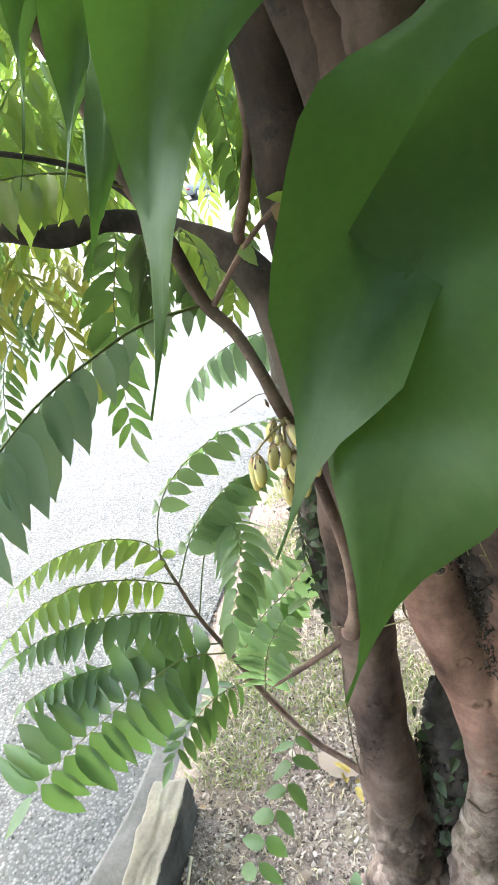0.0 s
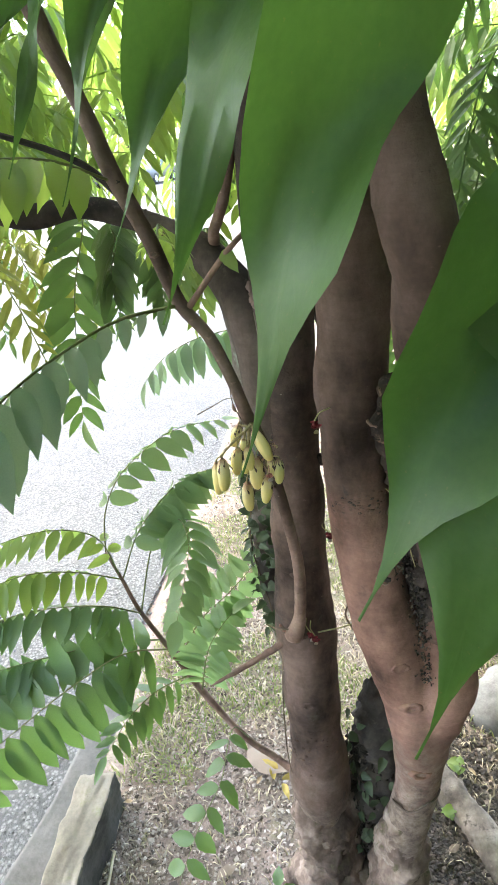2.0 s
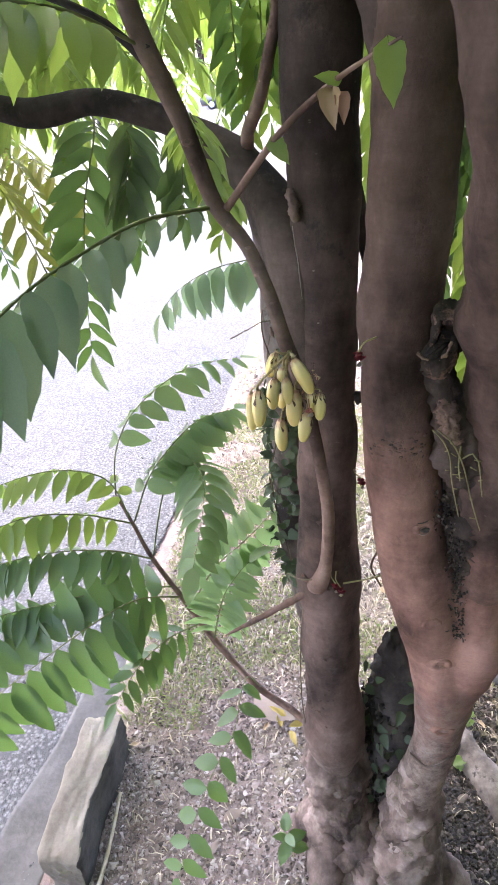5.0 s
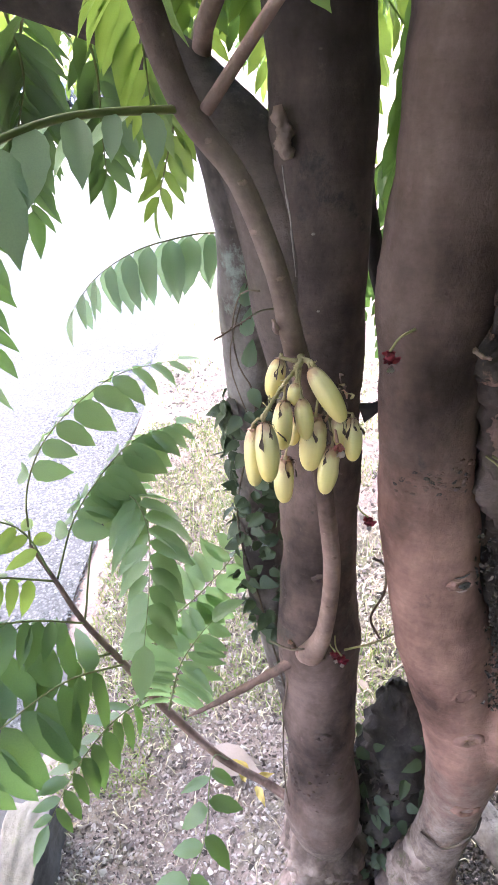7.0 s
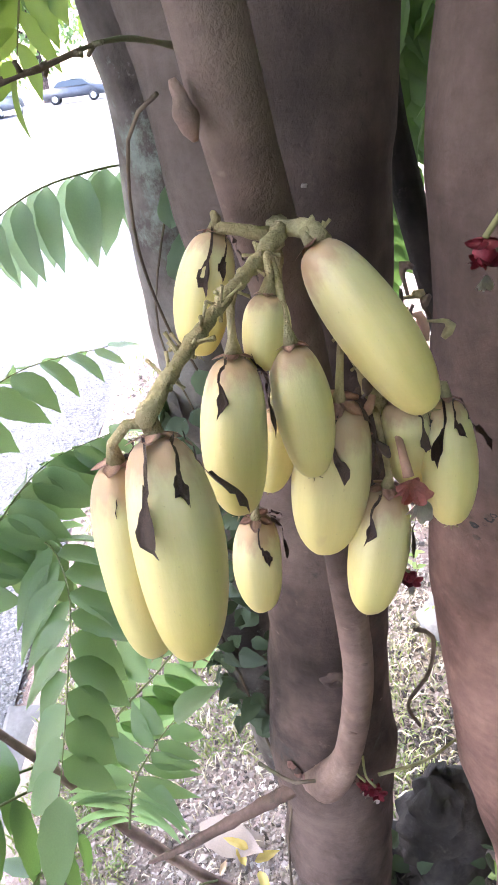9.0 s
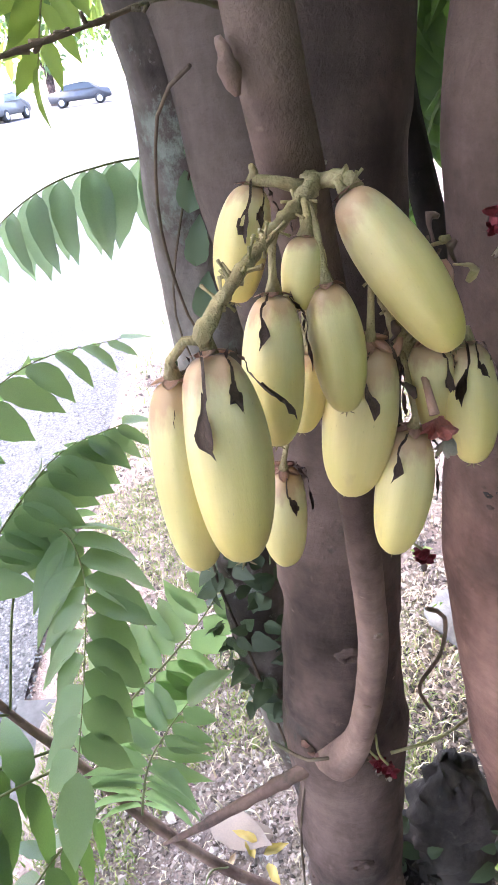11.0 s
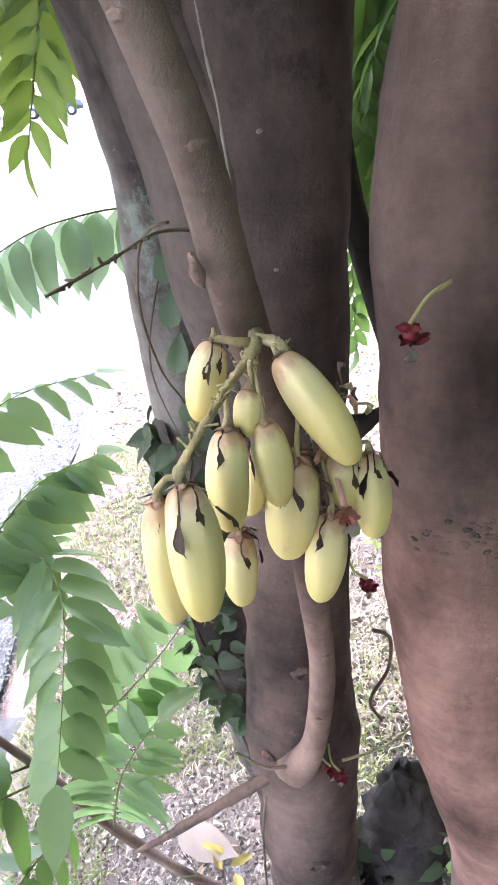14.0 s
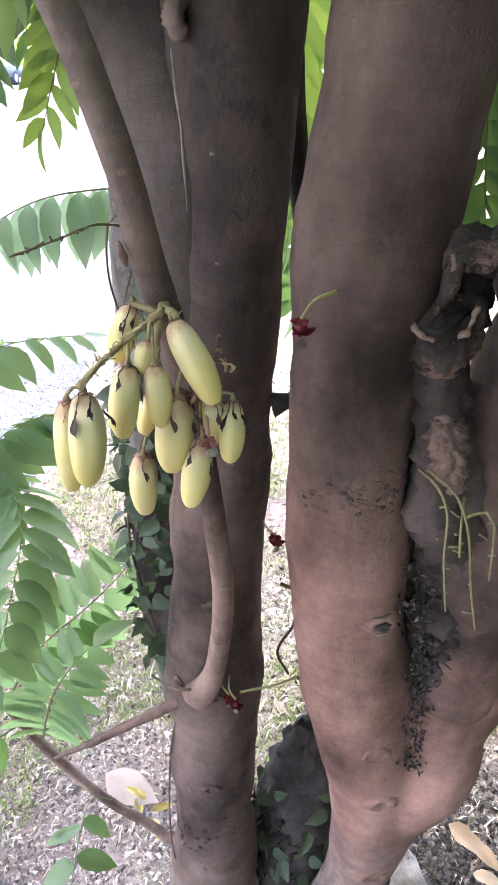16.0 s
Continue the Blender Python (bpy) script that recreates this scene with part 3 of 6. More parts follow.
def fork():
    """The reddish trunk and the lower part of its second stem, grown into one another."""
    bm = bmesh.new()
    tube(bm, [(0.19, 1.0, -0.08, 0.09), (0.188, 0.995, 0.06, 0.068), (0.188, 0.994, 0.18, 0.058), (0.194, 0.994, 0.3, 0.052), (0.208, 0.994, 0.42, 0.047), (0.227, 0.994, 0.56, 0.046), (0.235, 0.994, 0.7, 0.05), (0.214, 0.994, 0.86, 0.056), (0.166, 0.994, 1.07, 0.057),
        (0.139, 0.994, 1.22, 0.053), (0.13, 0.994, 1.32, 0.0515), (0.126, 0.994, 1.38, 0.047), (0.124, 0.994, 1.44, 0.04)], 0.018, 30, 0.16, 0.05, 11.0, 4)
    tube(bm, [(0.226, 1.0, 0.52, 0.03), (0.24, 0.998, 0.68, 0.045), (0.258, 0.996, 0.8, 0.054), (0.275, 0.995, 0.92, 0.06), (0.283, 0.995, 1.02, 0.062), (0.287, 0.996, 1.12, 0.055), (0.288, 0.998, 1.2, 0.035)], 0.016, 30, 0.3, 0.1, 11.0, 9)
    for at, r in (((0.205, 0.97, 0.97), 0.03), ((0.222, 0.968, 0.9), 0.034), ((0.315, 0.985, 1.03), 0.03)):
        ret = bmesh.ops.create_icosphere(bm, subdivisions=3, radius=r, matrix=Matrix.Translation(at) @ Matrix.Diagonal((1, 0.8, 1.5, 1)))
        for v in ret["verts"]:
            v.co += v.normal * r * 0.25 * noise.noise(v.co * 30)
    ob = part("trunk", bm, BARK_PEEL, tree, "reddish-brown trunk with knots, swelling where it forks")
    grown = ob.modifiers.new("grown", "REMESH")
    grown.mode, grown.voxel_size, grown.use_smooth_shade = "VOXEL", 0.005, True
    soft = ob.modifiers.new("soft", "SMOOTH")
    soft.factor, soft.iterations = 0.5, 14
    return ob


fork()
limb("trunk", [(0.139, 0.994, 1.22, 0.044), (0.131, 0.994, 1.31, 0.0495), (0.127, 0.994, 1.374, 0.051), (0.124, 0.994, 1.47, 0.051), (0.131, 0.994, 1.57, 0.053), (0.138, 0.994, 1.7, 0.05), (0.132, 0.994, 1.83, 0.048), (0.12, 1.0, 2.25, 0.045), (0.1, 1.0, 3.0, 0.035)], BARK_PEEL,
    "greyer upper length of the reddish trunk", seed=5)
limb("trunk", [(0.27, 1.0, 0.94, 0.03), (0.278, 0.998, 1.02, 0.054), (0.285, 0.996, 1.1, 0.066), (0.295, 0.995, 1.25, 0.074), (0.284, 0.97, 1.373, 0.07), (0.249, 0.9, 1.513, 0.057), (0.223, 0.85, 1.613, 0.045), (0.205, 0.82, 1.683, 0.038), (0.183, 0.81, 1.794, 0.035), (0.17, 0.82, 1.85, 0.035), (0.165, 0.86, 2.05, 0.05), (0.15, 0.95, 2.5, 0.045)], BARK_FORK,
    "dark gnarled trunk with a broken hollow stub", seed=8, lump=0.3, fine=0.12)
limb("trunk", [(0.06, 1.19, -0.06, 0.06), (0.045, 1.197, 0.28, 0.046), (0.0, 1.205, 0.6, 0.04), (-0.035, 1.207, 0.82, 0.038), (-0.053, 1.207, 0.98, 0.036), (-0.053, 1.207, 1.283, 0.034), (-0.054, 1.2, 1.45, 0.033), (-0.058, 1.18, 1.57, 0.031), (-0.075, 1.155, 1.64, 0.026)], BARK_GREY,
    "slender grey lichen-spotted stem wrapped by a vine", seed=12)
bough = limb("branch", [(0.012, 1.06, 1.34, 0.03), (-0.002, 1.058, 1.44, 0.037), (-0.012, 1.064, 1.53, 0.04), (-0.034, 1.09, 1.6, 0.036), (-0.075, 1.125, 1.65, 0.029), (-0.125, 1.14, 1.692, 0.023), (-0.178, 1.146, 1.72, 0.02), (-0.239, 1.148, 1.744, 0.018), (-0.302, 1.148, 1.757, 0.018), (-0.378, 1.148, 1.75, 0.021), (-0.445, 1.148, 1.763, 0.017), (-0.65, 1.16, 1.82, 0.014), (-0.95, 1.2, 1.9, 0.011)], BARK_BOUGH,
    "dark horizontal bough arching out from the trunk", seed=15)
limb("trunk", [(0.135, 0.995, 1.72, 0.03), (0.12, 1.0, 1.82, 0.045), (0.09, 1.02, 1.95, 0.048), (0.06, 1.04, 2.15, 0.05), (0.04, 1.05, 2.5, 0.045)], BARK, "", seed=17)
shoot = limb("branch", [(-0.002, 1.03, 0.972, 0.016), (0.006, 1.006, 0.99, 0.0165), (0.022, 0.985, 1.06, 0.0112), (0.029, 0.969, 1.163, 0.0097), (0.023, 0.952, 1.26, 0.0095), (0.004, 0.918, 1.413, 0.0098), (-0.013, 0.878, 1.504, 0.0088), (-0.022, 0.864, 1.553, 0.0078),
    (-0.043, 0.858, 1.615, 0.0078), (-0.072, 0.854, 1.66, 0.009), (-0.094, 0.85, 1.734, 0.0092), (-0.12, 0.842, 1.805, 0.0095), (-0.134, 0.833, 1.865, 0.009), (-0.165, 0.82, 1.97, 0.009), (-0.21, 0.8, 2.15, 0.006)], BARK_SHOOT_GREYING,
    "pinkish-brown shoot curving up from the trunk", seg=18, step=0.012, lump=0.14, seed=20)

# ---- limbs, twigs and knots ----
rod("branch", [(0.0, 1.07, 0.455, 0.011), (-0.077, 1.114, 0.48, 0.0092), (-0.16, 1.14, 0.525, 0.0085), (-0.25, 1.155, 0.66, 0.0076), (-0.32, 1.18, 0.77, 0.0064), (-0.37, 1.18, 0.885, 0.0052), (-0.402, 1.195, 0.965, 0.004), (-0.445, 1.235, 1.01, 0.003)], BARK_SHOOT, tree, 0.02, 10, "thin leafy branch", lump=0.2)
rod("branch", [(0.0, 1.03, 0.965, 0.01), (-0.03, 1.03, 0.935, 0.0075), (-0.075, 1.035, 0.895, 0.0062), (-0.145, 1.04, 0.838, 0.0045), (-0.175, 1.045, 0.812, 0.0028), (-0.19, 1.05, 0.795, 0.0012)], BARK_MID, tree, 0.008, 10, "dead side twig", lump=0.35, fine=0.2, freq=60)
rod("branch", [(-0.084, 1.15, 1.655, 0.007), (-0.077, 1.13, 1.682, 0.009), (-0.07, 1.1, 1.705, 0.0085), (-0.058, 1.08, 1.724, 0.008), (-0.045, 1.071, 1.749, 0.008), (-0.028, 1.071, 1.805, 0.0078), (-0.02, 1.071, 1.832, 0.0075), (-0.015, 1.075, 2.1, 0.006)], BARK_SHOOT, tree, 0.015, 10, lump=0.12)
rod("branch", [(-0.022, 0.874, 1.526, 0.0008), (-0.036, 0.862, 1.529, 0.0005), (-0.05, 0.848, 1.5255, 0.0005), (-0.067, 0.833, 1.5215, 0.0006)], TWIG, tree, 0.001, 8, "thin bumpy fruit spur", lump=0.5, freq=260)
for _k in range(14):
    _r = random.Random(900 + _k)
    _q = Vector((-0.04, 0.858, 1.5285)).lerp(Vector((-0.066, 0.834, 1.5217)), int(_k / 2) / 6.5)
    _e = _q + Vector((_r.gauss(0, 1), _r.gauss(0, 1), _r.gauss(0, 1))).normalized() * 0.0024
    rod("spur", [(*_q, 0.0006), (*_e, 0.00045)], TWIG, tree, 0.001, 5)
rod("branch", [(-0.112, 0.845, 1.78, 0.006), (-0.15, 0.84, 1.82, 0.004), (-0.21, 0.83, 1.85, 0.0035), (-0.3, 0.82, 1.88, 0.003)], BARK_DARK, tree, 0.02, 7)
rod("branch", [(0.055, 1.09, 1.66, 0.018), (0.08, 1.15, 1.56, 0.013), (0.098, 1.17, 1.49, 0.011), (0.108, 1.17, 1.45, 0.011), (0.135, 1.17, 1.36, 0.0105), (0.165, 1.18, 1.27, 0.01), (0.215, 1.2, 1.16, 0.009)], BARK_DARK, tree, 0.02, 9, lump=0.2)
rod("branch", [(0.07, 1.05, 1.335, 0.012), (0.085, 1.05, 1.34, 0.007), (0.094, 1.045, 1.35, 0.004)], BARK_DARK, tree, 0.008, 8, lump=0.3)


def knot(at, out, r, material, parent, seed, depth=0.35, profile=((1.25, -0.25), (1.0, 0.12), (0.75, 0.24), (0.5, 0.05))):
    """A healed branch scar: a low ring round a sunken middle."""
    bm = bmesh.new()
    rng = random.Random(seed)
    o = Vector(out).normalized()
    up = Vector((0, 0, 1))
    s = up.cross(o).normalized()
    up = o.cross(s)
    rings = []
    for f, h in (*profile, (0.2, -depth)):
        ring = []
        for k in range(16):
            a = 2 * math.pi * k / 16
            w = 1 + 0.42 * noise.noise(Vector((math.cos(a) * 2.6, math.sin(a) * 2.6, seed + f)))
            ring.append(bm.verts.new(Vector(at) + s * math.cos(a) * r * f * w * 1.15 + up * math.sin(a) * r * f * w * 0.75 + o * r * (h + 0.12 * noise.noise(Vector((a * 2, f * 7, seed))))))
        rings.append(ring)
    for a, b in zip(rings, rings[1:]):
        for k in range(16):
            bm.faces.new((a[k], a[(k + 1) % 16], b[(k + 1) % 16], b[k]))
    bm.faces.new(rings[-1])
    return part("knot", bm, material, parent)


knot((0.171, 0.9425, 1.172), (0.3, -1, 0), 0.0125, BARK_RED, tree, 1, 0.5)
knot((0.1735, 0.9405, 1.1695), (0.3, -1, 0), 0.0055, BARK_DARK, tree, 21, 0.3, ((1.2, -0.3), (1.0, 0.05), (0.7, 0.15), (0.4, 0.05)))
rod("scar", [(0.161, 0.9415, 1.181, 0.0006), (0.168, 0.9395, 1.184, 0.001), (0.176, 0.9405, 1.188, 0.0006)], BARK_DARK, tree, 0.002, 6, lump=0.5, freq=300)
rod("scar", [(0.16, 0.942, 1.165, 0.0008), (0.168, 0.94, 1.1615, 0.0016), (0.176, 0.9405, 1.164, 0.0008)], BARK_SHOOT, tree, 0.002, 7, lump=0.6, freq=300)
knot((0.193, 0.938, 0.978), (0.1, -1, 0.1), 0.014, BARK_RED, tree, 2)
knot((0.214, 0.938, 0.88), (0.1, -1, 0.1), 0.015, BARK_RED, tree, 3)
knot((0.02, 1.0, 1.13), (-0.1, -1, 0), 0.008, BARK, tree, 5)
knot((0.02, 1.002, 0.80), (0, -1, 0), 0.010, BARK, tree, 6)
rod("scar", [(-0.0235, 0.8665, 1.509, 0.0008), (-0.0245, 0.8655, 1.513, 0.0024), (-0.0255, 0.8655, 1.517, 0.0022), (-0.0265, 0.8665, 1.521, 0.0008)], BARK_SHOOT, tree, 0.001, 10, lump=0.5, freq=260)
knot((-0.09, 0.842, 1.72), (0.1, -1, 0.2), 0.0045, BARK_SHOOT, tree, 10)
knot((-0.118, 0.835, 1.80), (-0.1, -1, 0), 0.005, BARK_DARK, tree, 11)
DOME = ((1.2, -0.35), (1.0, 0.1), (0.7, 0.5), (0.4, 0.65))
for _k in range(120):
    _r = random.Random(400 + _k)
    _a = _r.gauss(-0.1, 0.45)
    knot((0.13 + 0.05 * math.sin(_a), 0.994 - 0.05 * math.cos(_a), 1.308 + _r.gauss(0, 0.011)), (math.sin(_a), -math.cos(_a), 0), _r.uniform(0.0012, 0.0034), (BARK_DARK, BARK, BARK_PEEL, BARK_MID)[_k % 4], tree, 400 + _k, -0.65 if _k % 2 else 0.3, DOME)
for _k in range(44):
    _r = random.Random(140 + _k)
    _a = _r.uniform(-1.1, 0.9)
    knot((0.023 + 0.06 * math.sin(_a), 1.062 - 0.06 * math.cos(_a), 0.655 + _r.gauss(0, 0.03)), (math.sin(_a), -math.cos(_a), 0), _r.uniform(0.0014, 0.0036), BARK_MID if _k % 3 == 0 else BARK, tree, 140 + _k, -0.36, DOME)
for _k in range(16):
    _r = random.Random(180 + _k)
    _a = _r.uniform(-0.9, 0.7)
    knot((0.016 + 0.053 * math.sin(_a), 1.06 - 0.056 * math.cos(_a), 0.975 + 0.025 * abs(_a) + _r.gauss(0, 0.006)), (math.sin(_a), -math.cos(_a), 0), _r.uniform(0.003, 0.007), BARK if _k % 2 else BARK_RED, tree, 180 + _k, -0.36, DOME)
# leaf scars on the shoot
for _k, (_x, _y, _z, _w) in enumerate(((-0.022, 0.864, 1.553, 0.0078), (-0.033, 0.861, 1.585, 0.0078), (-0.043, 0.858, 1.615, 0.0078), (-0.058, 0.856, 1.64, 0.0083), (-0.084, 0.852, 1.7, 0.009), (0.027, 0.96, 1.21, 0.0095), (0.01, 0.93, 1.36, 0.0096), (0.026, 0.975, 1.12, 0.0102))):
    _a = random.Random(220 + _k).uniform(-0.8, 0.6)
    knot((_x + _w * math.sin(_a), _y - _w * math.cos(_a), _z), (math.sin(_a), -math.cos(_a), 0), 0.0022, BARK_SHOOT, tree, 220 + _k, -0.3, ((1.3, -0.4), (1.0, 0.05), (0.7, 0.3), (0.4, 0.25)))
knot((-0.082, 1.185, 1.277), (-1, -0.3, 0), 0.016, BARK_DARK, tree, 12, 0.5)
# added dark filler that closes the bright gap behind the stub
limb("branch", [(0.215, 1.01, 0.95, 0.03), (0.212, 1.01, 1.1, 0.03), (0.2, 1.01, 1.22, 0.028), (0.19, 1.01, 1.34, 0.02)], BARK_DARK, "", 16, 0.02, 0.3, 0.15, 61)


def hollow_stub():
    """The broken, hollow stub beside the reddish trunk, and the rotten limb that carries it."""
    limb("branch", [(0.27, 1.0, 1.02, 0.045), (0.25, 0.99, 1.16, 0.042), (0.22, 0.98, 1.27, 0.036), (0.194, 0.97, 1.36, 0.028), (0.182, 0.964, 1.40, 0.024), (0.176, 0.96, 1.428, 0.021)], BARK_BOUGH, "gnarled rotten limb", 32, 0.006, 0.5, 0.35, 2, None, 20.0)
    bm = bmesh.new()
    rng = random.Random(5)
    n = 30
    outer = tube(bm, [(0.18, 0.961, 1.42, 0.018), (0.173, 0.957, 1.438, 0.0225), (0.169, 0.955, 1.452, 0.0225), (0.166, 0.953, 1.462, 0.0205)], 0.003, n, 0.35, 0.35, 40, 3, cap=False)
    inner = tube(bm, [(0.166, 0.953, 1.461, 0.0165), (0.169, 0.955, 1.45, 0.017), (0.174, 0.958, 1.432, 0.009)], 0.003, n, 0.3, 0.25, 40, 7, cap=False)
    # the rim: low and torn in front, a tall splintered wall behind
    centre = Vector((0.166, 0.953, 1.462))
    for ring, share in ((outer[-1], 1.0), (outer[-2], 0.75), (outer[-3], 0.45), (inner[0], 1.0), (inner[1], 0.75), (inner[2], 0.45)):
        for v in ring:
            d = v.co - centre
            a = math.atan2(d.y, d.x)
            back = max(0.0, math.sin(a - 0.5)) ** 0.7
            tear = 0.35 * noise.noise(Vector((math.cos(a) * 3, math.sin(a) * 3, 2))) + 0.25 * noise.noise(Vector((math.cos(a) * 9, math.sin(a) * 9, 5)))
            v.co += Vector((-0.006, 0.004, 0.045)) * share * (back * (1 + tear) + 0.25 * tear - 0.1)
    lip = outer[-1]
    for k in range(n):
        bm.faces.new((lip[k], lip[(k + 1) % n], inner[0][(k + 1) % n], inner[0][k]))
    bm.faces.new(inner[-1])
    # the broken arm, and a bark ridge on it
    tube(bm, [(0.168, 0.968, 1.482, 0.01), (0.178, 0.962, 1.491, 0.0155), (0.195, 0.957, 1.494, 0.0165), (0.215, 0.957, 1.497, 0.0155), (0.245, 0.965, 1.505, 0.017), (0.285, 0.985, 1.52, 0.02)], 0.004, 26, 0.75, 0.55, 45, 9)
    tube(bm, [(0.164, 0.942, 1.466, 0.003), (0.168, 0.944, 1.482, 0.005), (0.172, 0.947, 1.497, 0.006), (0.18, 0.95, 1.506, 0.004)], 0.003, 12, 0.6, 0.4, 60, 11)
    tube(bm, [(0.187, 0.94, 1.45, 0.003), (0.19, 0.942, 1.462, 0.0045), (0.188, 0.945, 1.473, 0.004)], 0.003, 12, 0.5, 0.4, 60, 13)
    tube(bm, [(0.178, 0.966, 1.425, 0.016), (0.186, 0.966, 1.455, 0.017), (0.19, 0.964, 1.478, 0.015), (0.188, 0.962, 1.492, 0.01)], 0.004, 20, 0.6, 0.5, 45, 15)
    ob = part("stub", bm, ROTTEN, tree, "broken hollow branch stub")
    for k, line in enumerate(([(0.146, 0.945, 1.456), (0.151, 0.936, 1.45), (0.16, 0.932, 1.447)], [(0.172, 0.931, 1.447), (0.181, 0.934, 1.455), (0.187, 0.94, 1.468)], [(0.165, 0.944, 1.5), (0.168, 0.942, 1.488)])):
        rod("splinter", [(*q, 0.0021 - 0.0006 * abs(i - 1)) for i, q in enumerate(line)], WOODLIP, ob, 0.0015, 8, lump=1.1, fine=0.5, freq=240)


hollow_stub()
rod("burl", [(0.187, 0.952, 1.39, 0.006), (0.188, 0.944, 1.372, 0.0115), (0.192, 0.942, 1.355, 0.0125), (0.2, 0.946, 1.335, 0.0105), (0.212, 0.956, 1.315, 0.006)], BARK_SHOOT, tree, 0.002, 30, "swollen pale burl", lump=0.7, fine=0.7, freq=70)
rod("burl", [(0.215, 0.99, 1.27, 0.03), (0.24, 0.985, 1.36, 0.036), (0.27, 0.985, 1.4, 0.036), (0.31, 0.99, 1.41, 0.03)], BARK_BOUGH, tree, 0.006, 26, lump=0.5, fine=0.25, freq=26)
# pale crack in the bark, the peeled scar it starts from and a pale chip
rod("crack", [(-0.0095, 1.0175, 1.6, 0.0005), (-0.0068, 1.016, 1.575, 0.001), (-0.0045, 1.0145, 1.56, 0.0007), (-0.003, 1.0138, 1.54, 0.001), (-0.0015, 1.013, 1.52, 0.0007), (-0.0005, 1.0128, 1.505, 0.0004)], DEADWOOD, tree, 0.004, 6, lump=0.6, freq=260)
rod("scar", [(-0.011, 1.023, 1.645, 0.003), (-0.008, 1.021, 1.63, 0.007), (-0.006, 1.0205, 1.614, 0.0078), (-0.0045, 1.0195, 1.604, 0.004)], BARK_SHOOT_GREYING, tree, 0.002, 18, "peeled reddish scar", lump=0.7, fine=0.5, freq=90)
knot((0.016, 1.0145, 1.542), (0, -1, 0), 0.0014, DEADWOOD, tree, 16, -0.4)
knot((0.02, 1.0135, 1.47), (0, -1, 0), 0.0012, DEADWOOD, tree, 17, -0.4)

for _z, _x, _w in ((0.585, 0.228, 0.05), (0.31, 0.192, 0.056)):
    rod("crease", [(_x + _w * math.sin(a), 0.994 - (_w + 0.001) * math.cos(a), _z + 0.025 * math.sin(a) + 0.006 * math.sin(5 * a), 0.0022) for a in (-1.2, -0.8, -0.4, 0.0, 0.4, 0.8, 1.2)], BARK_BOUGH, tree, 0.006, 8, lump=0.9, fine=0.4, freq=70)
knot((0.232, 0.944, 0.69), (0.1, -1, 0.1), 0.016, BARK_RED, tree, 7)
# roots and base
for _i, _p in enumerate(([(0.03, 1.02, 0.16, 0.045), (0.0, 0.97, 0.06, 0.045), (-0.03, 0.9, 0.0, 0.03), (-0.07, 0.8, -0.03, 0.014)], [(0.1, 1.0, 0.13, 0.045), (0.105, 0.94, 0.04, 0.045), (0.11, 0.85, -0.01, 0.03), (0.1, 0.76, -0.03, 0.012)],
           [(0.2, 0.96, 0.12, 0.04), (0.2, 0.92, 0.03, 0.04), (0.19, 0.83, -0.01, 0.025), (0.18, 0.75, -0.03, 0.012)], [(0.25, 1.0, 0.12, 0.04), (0.31, 0.99, 0.03, 0.035), (0.37, 0.96, 0.0, 0.02), (0.44, 0.93, -0.03, 0.01)],
           [(-0.0, 1.07, 0.13, 0.045), (-0.07, 1.08, 0.03, 0.04), (-0.15, 1.07, -0.03, 0.02)], [(0.09, 1.04, 0.2, 0.035), (0.125, 1.0, 0.12, 0.05), (0.17, 0.99, 0.16, 0.04)])):
    limb("root", _p, BARK_BASE, "", 18, 0.012, 0.45, 0.22, 30 + _i)

# ---- leaves of the tree ----
L, LL, LY = SET["leaf"], SET["fresh_leaf"], SET["pale_hazed_leaf"]
# on the low branch
frond(tree, [(-0.318, 1.178, 0.77), (-0.388, 1.088, 0.844), (-0.486, 1.02, 0.818), (-0.586, 0.952, 0.771), (-0.643, 0.901, 0.745), (-0.7, 0.85, 0.70)], 14, 0.14, SET_BROAD, 0.15, 0.02, 0.12, seed=1, face=(0.75, -0.5, 0.8), taper=0.2)
frond(tree, [(-0.366, 1.178, 0.88), (-0.433, 1.13, 0.943), (-0.541, 1.088, 0.97), (-0.644, 1.037, 0.974), (-0.72, 1.0, 0.95)], 17, 0.085, L, 0.5, 0.42, 0.1, seed=2)
frond(tree, [(-0.333, 1.178, 0.80), (-0.413, 1.122, 0.845), (-0.536, 1.062, 0.862), (-0.661, 1.003, 0.864), (-0.73, 0.97, 0.84)], 17, 0.085, L, 0.65, 0.38, 0.1, seed=3)
frond(tree, [(-0.402, 1.195, 0.965), (-0.457, 1.232, 1.053), (-0.56, 1.207, 1.091), (-0.687, 1.173, 1.068), (-0.78, 1.14, 1.02)], 15, 0.075, LL, 0.45, 0.35, 0.12, seed=4)
frond(tree, [(-0.402, 1.195, 0.965), (-0.491, 1.156, 1.016), (-0.578, 1.105, 1.047), (-0.666, 1.062, 1.028), (-0.74, 1.02, 0.98)], 14, 0.08, LL, 0.5, 0.3, 0.1, seed=5)
frond(tree, [(-0.445, 1.235, 1.01), (-0.444, 1.275, 1.087), (-0.416, 1.318, 1.152), (-0.365, 1.377, 1.193), (-0.294, 1.445, 1.218), (-0.2, 1.545, 1.195)], 9, 0.085, SET_WIDE["soft_leaf"], 0.35, 0.3, 0.22, seed=6)
frond(tree, [(-0.4, 1.2, 0.965), (-0.371, 1.258, 1.04), (-0.329, 1.318, 1.085), (-0.275, 1.377, 1.118), (-0.206, 1.445, 1.11)], 13, 0.09, SET_WIDE["soft_leaf"], 0.5, 0.4, 0.2, seed=7)
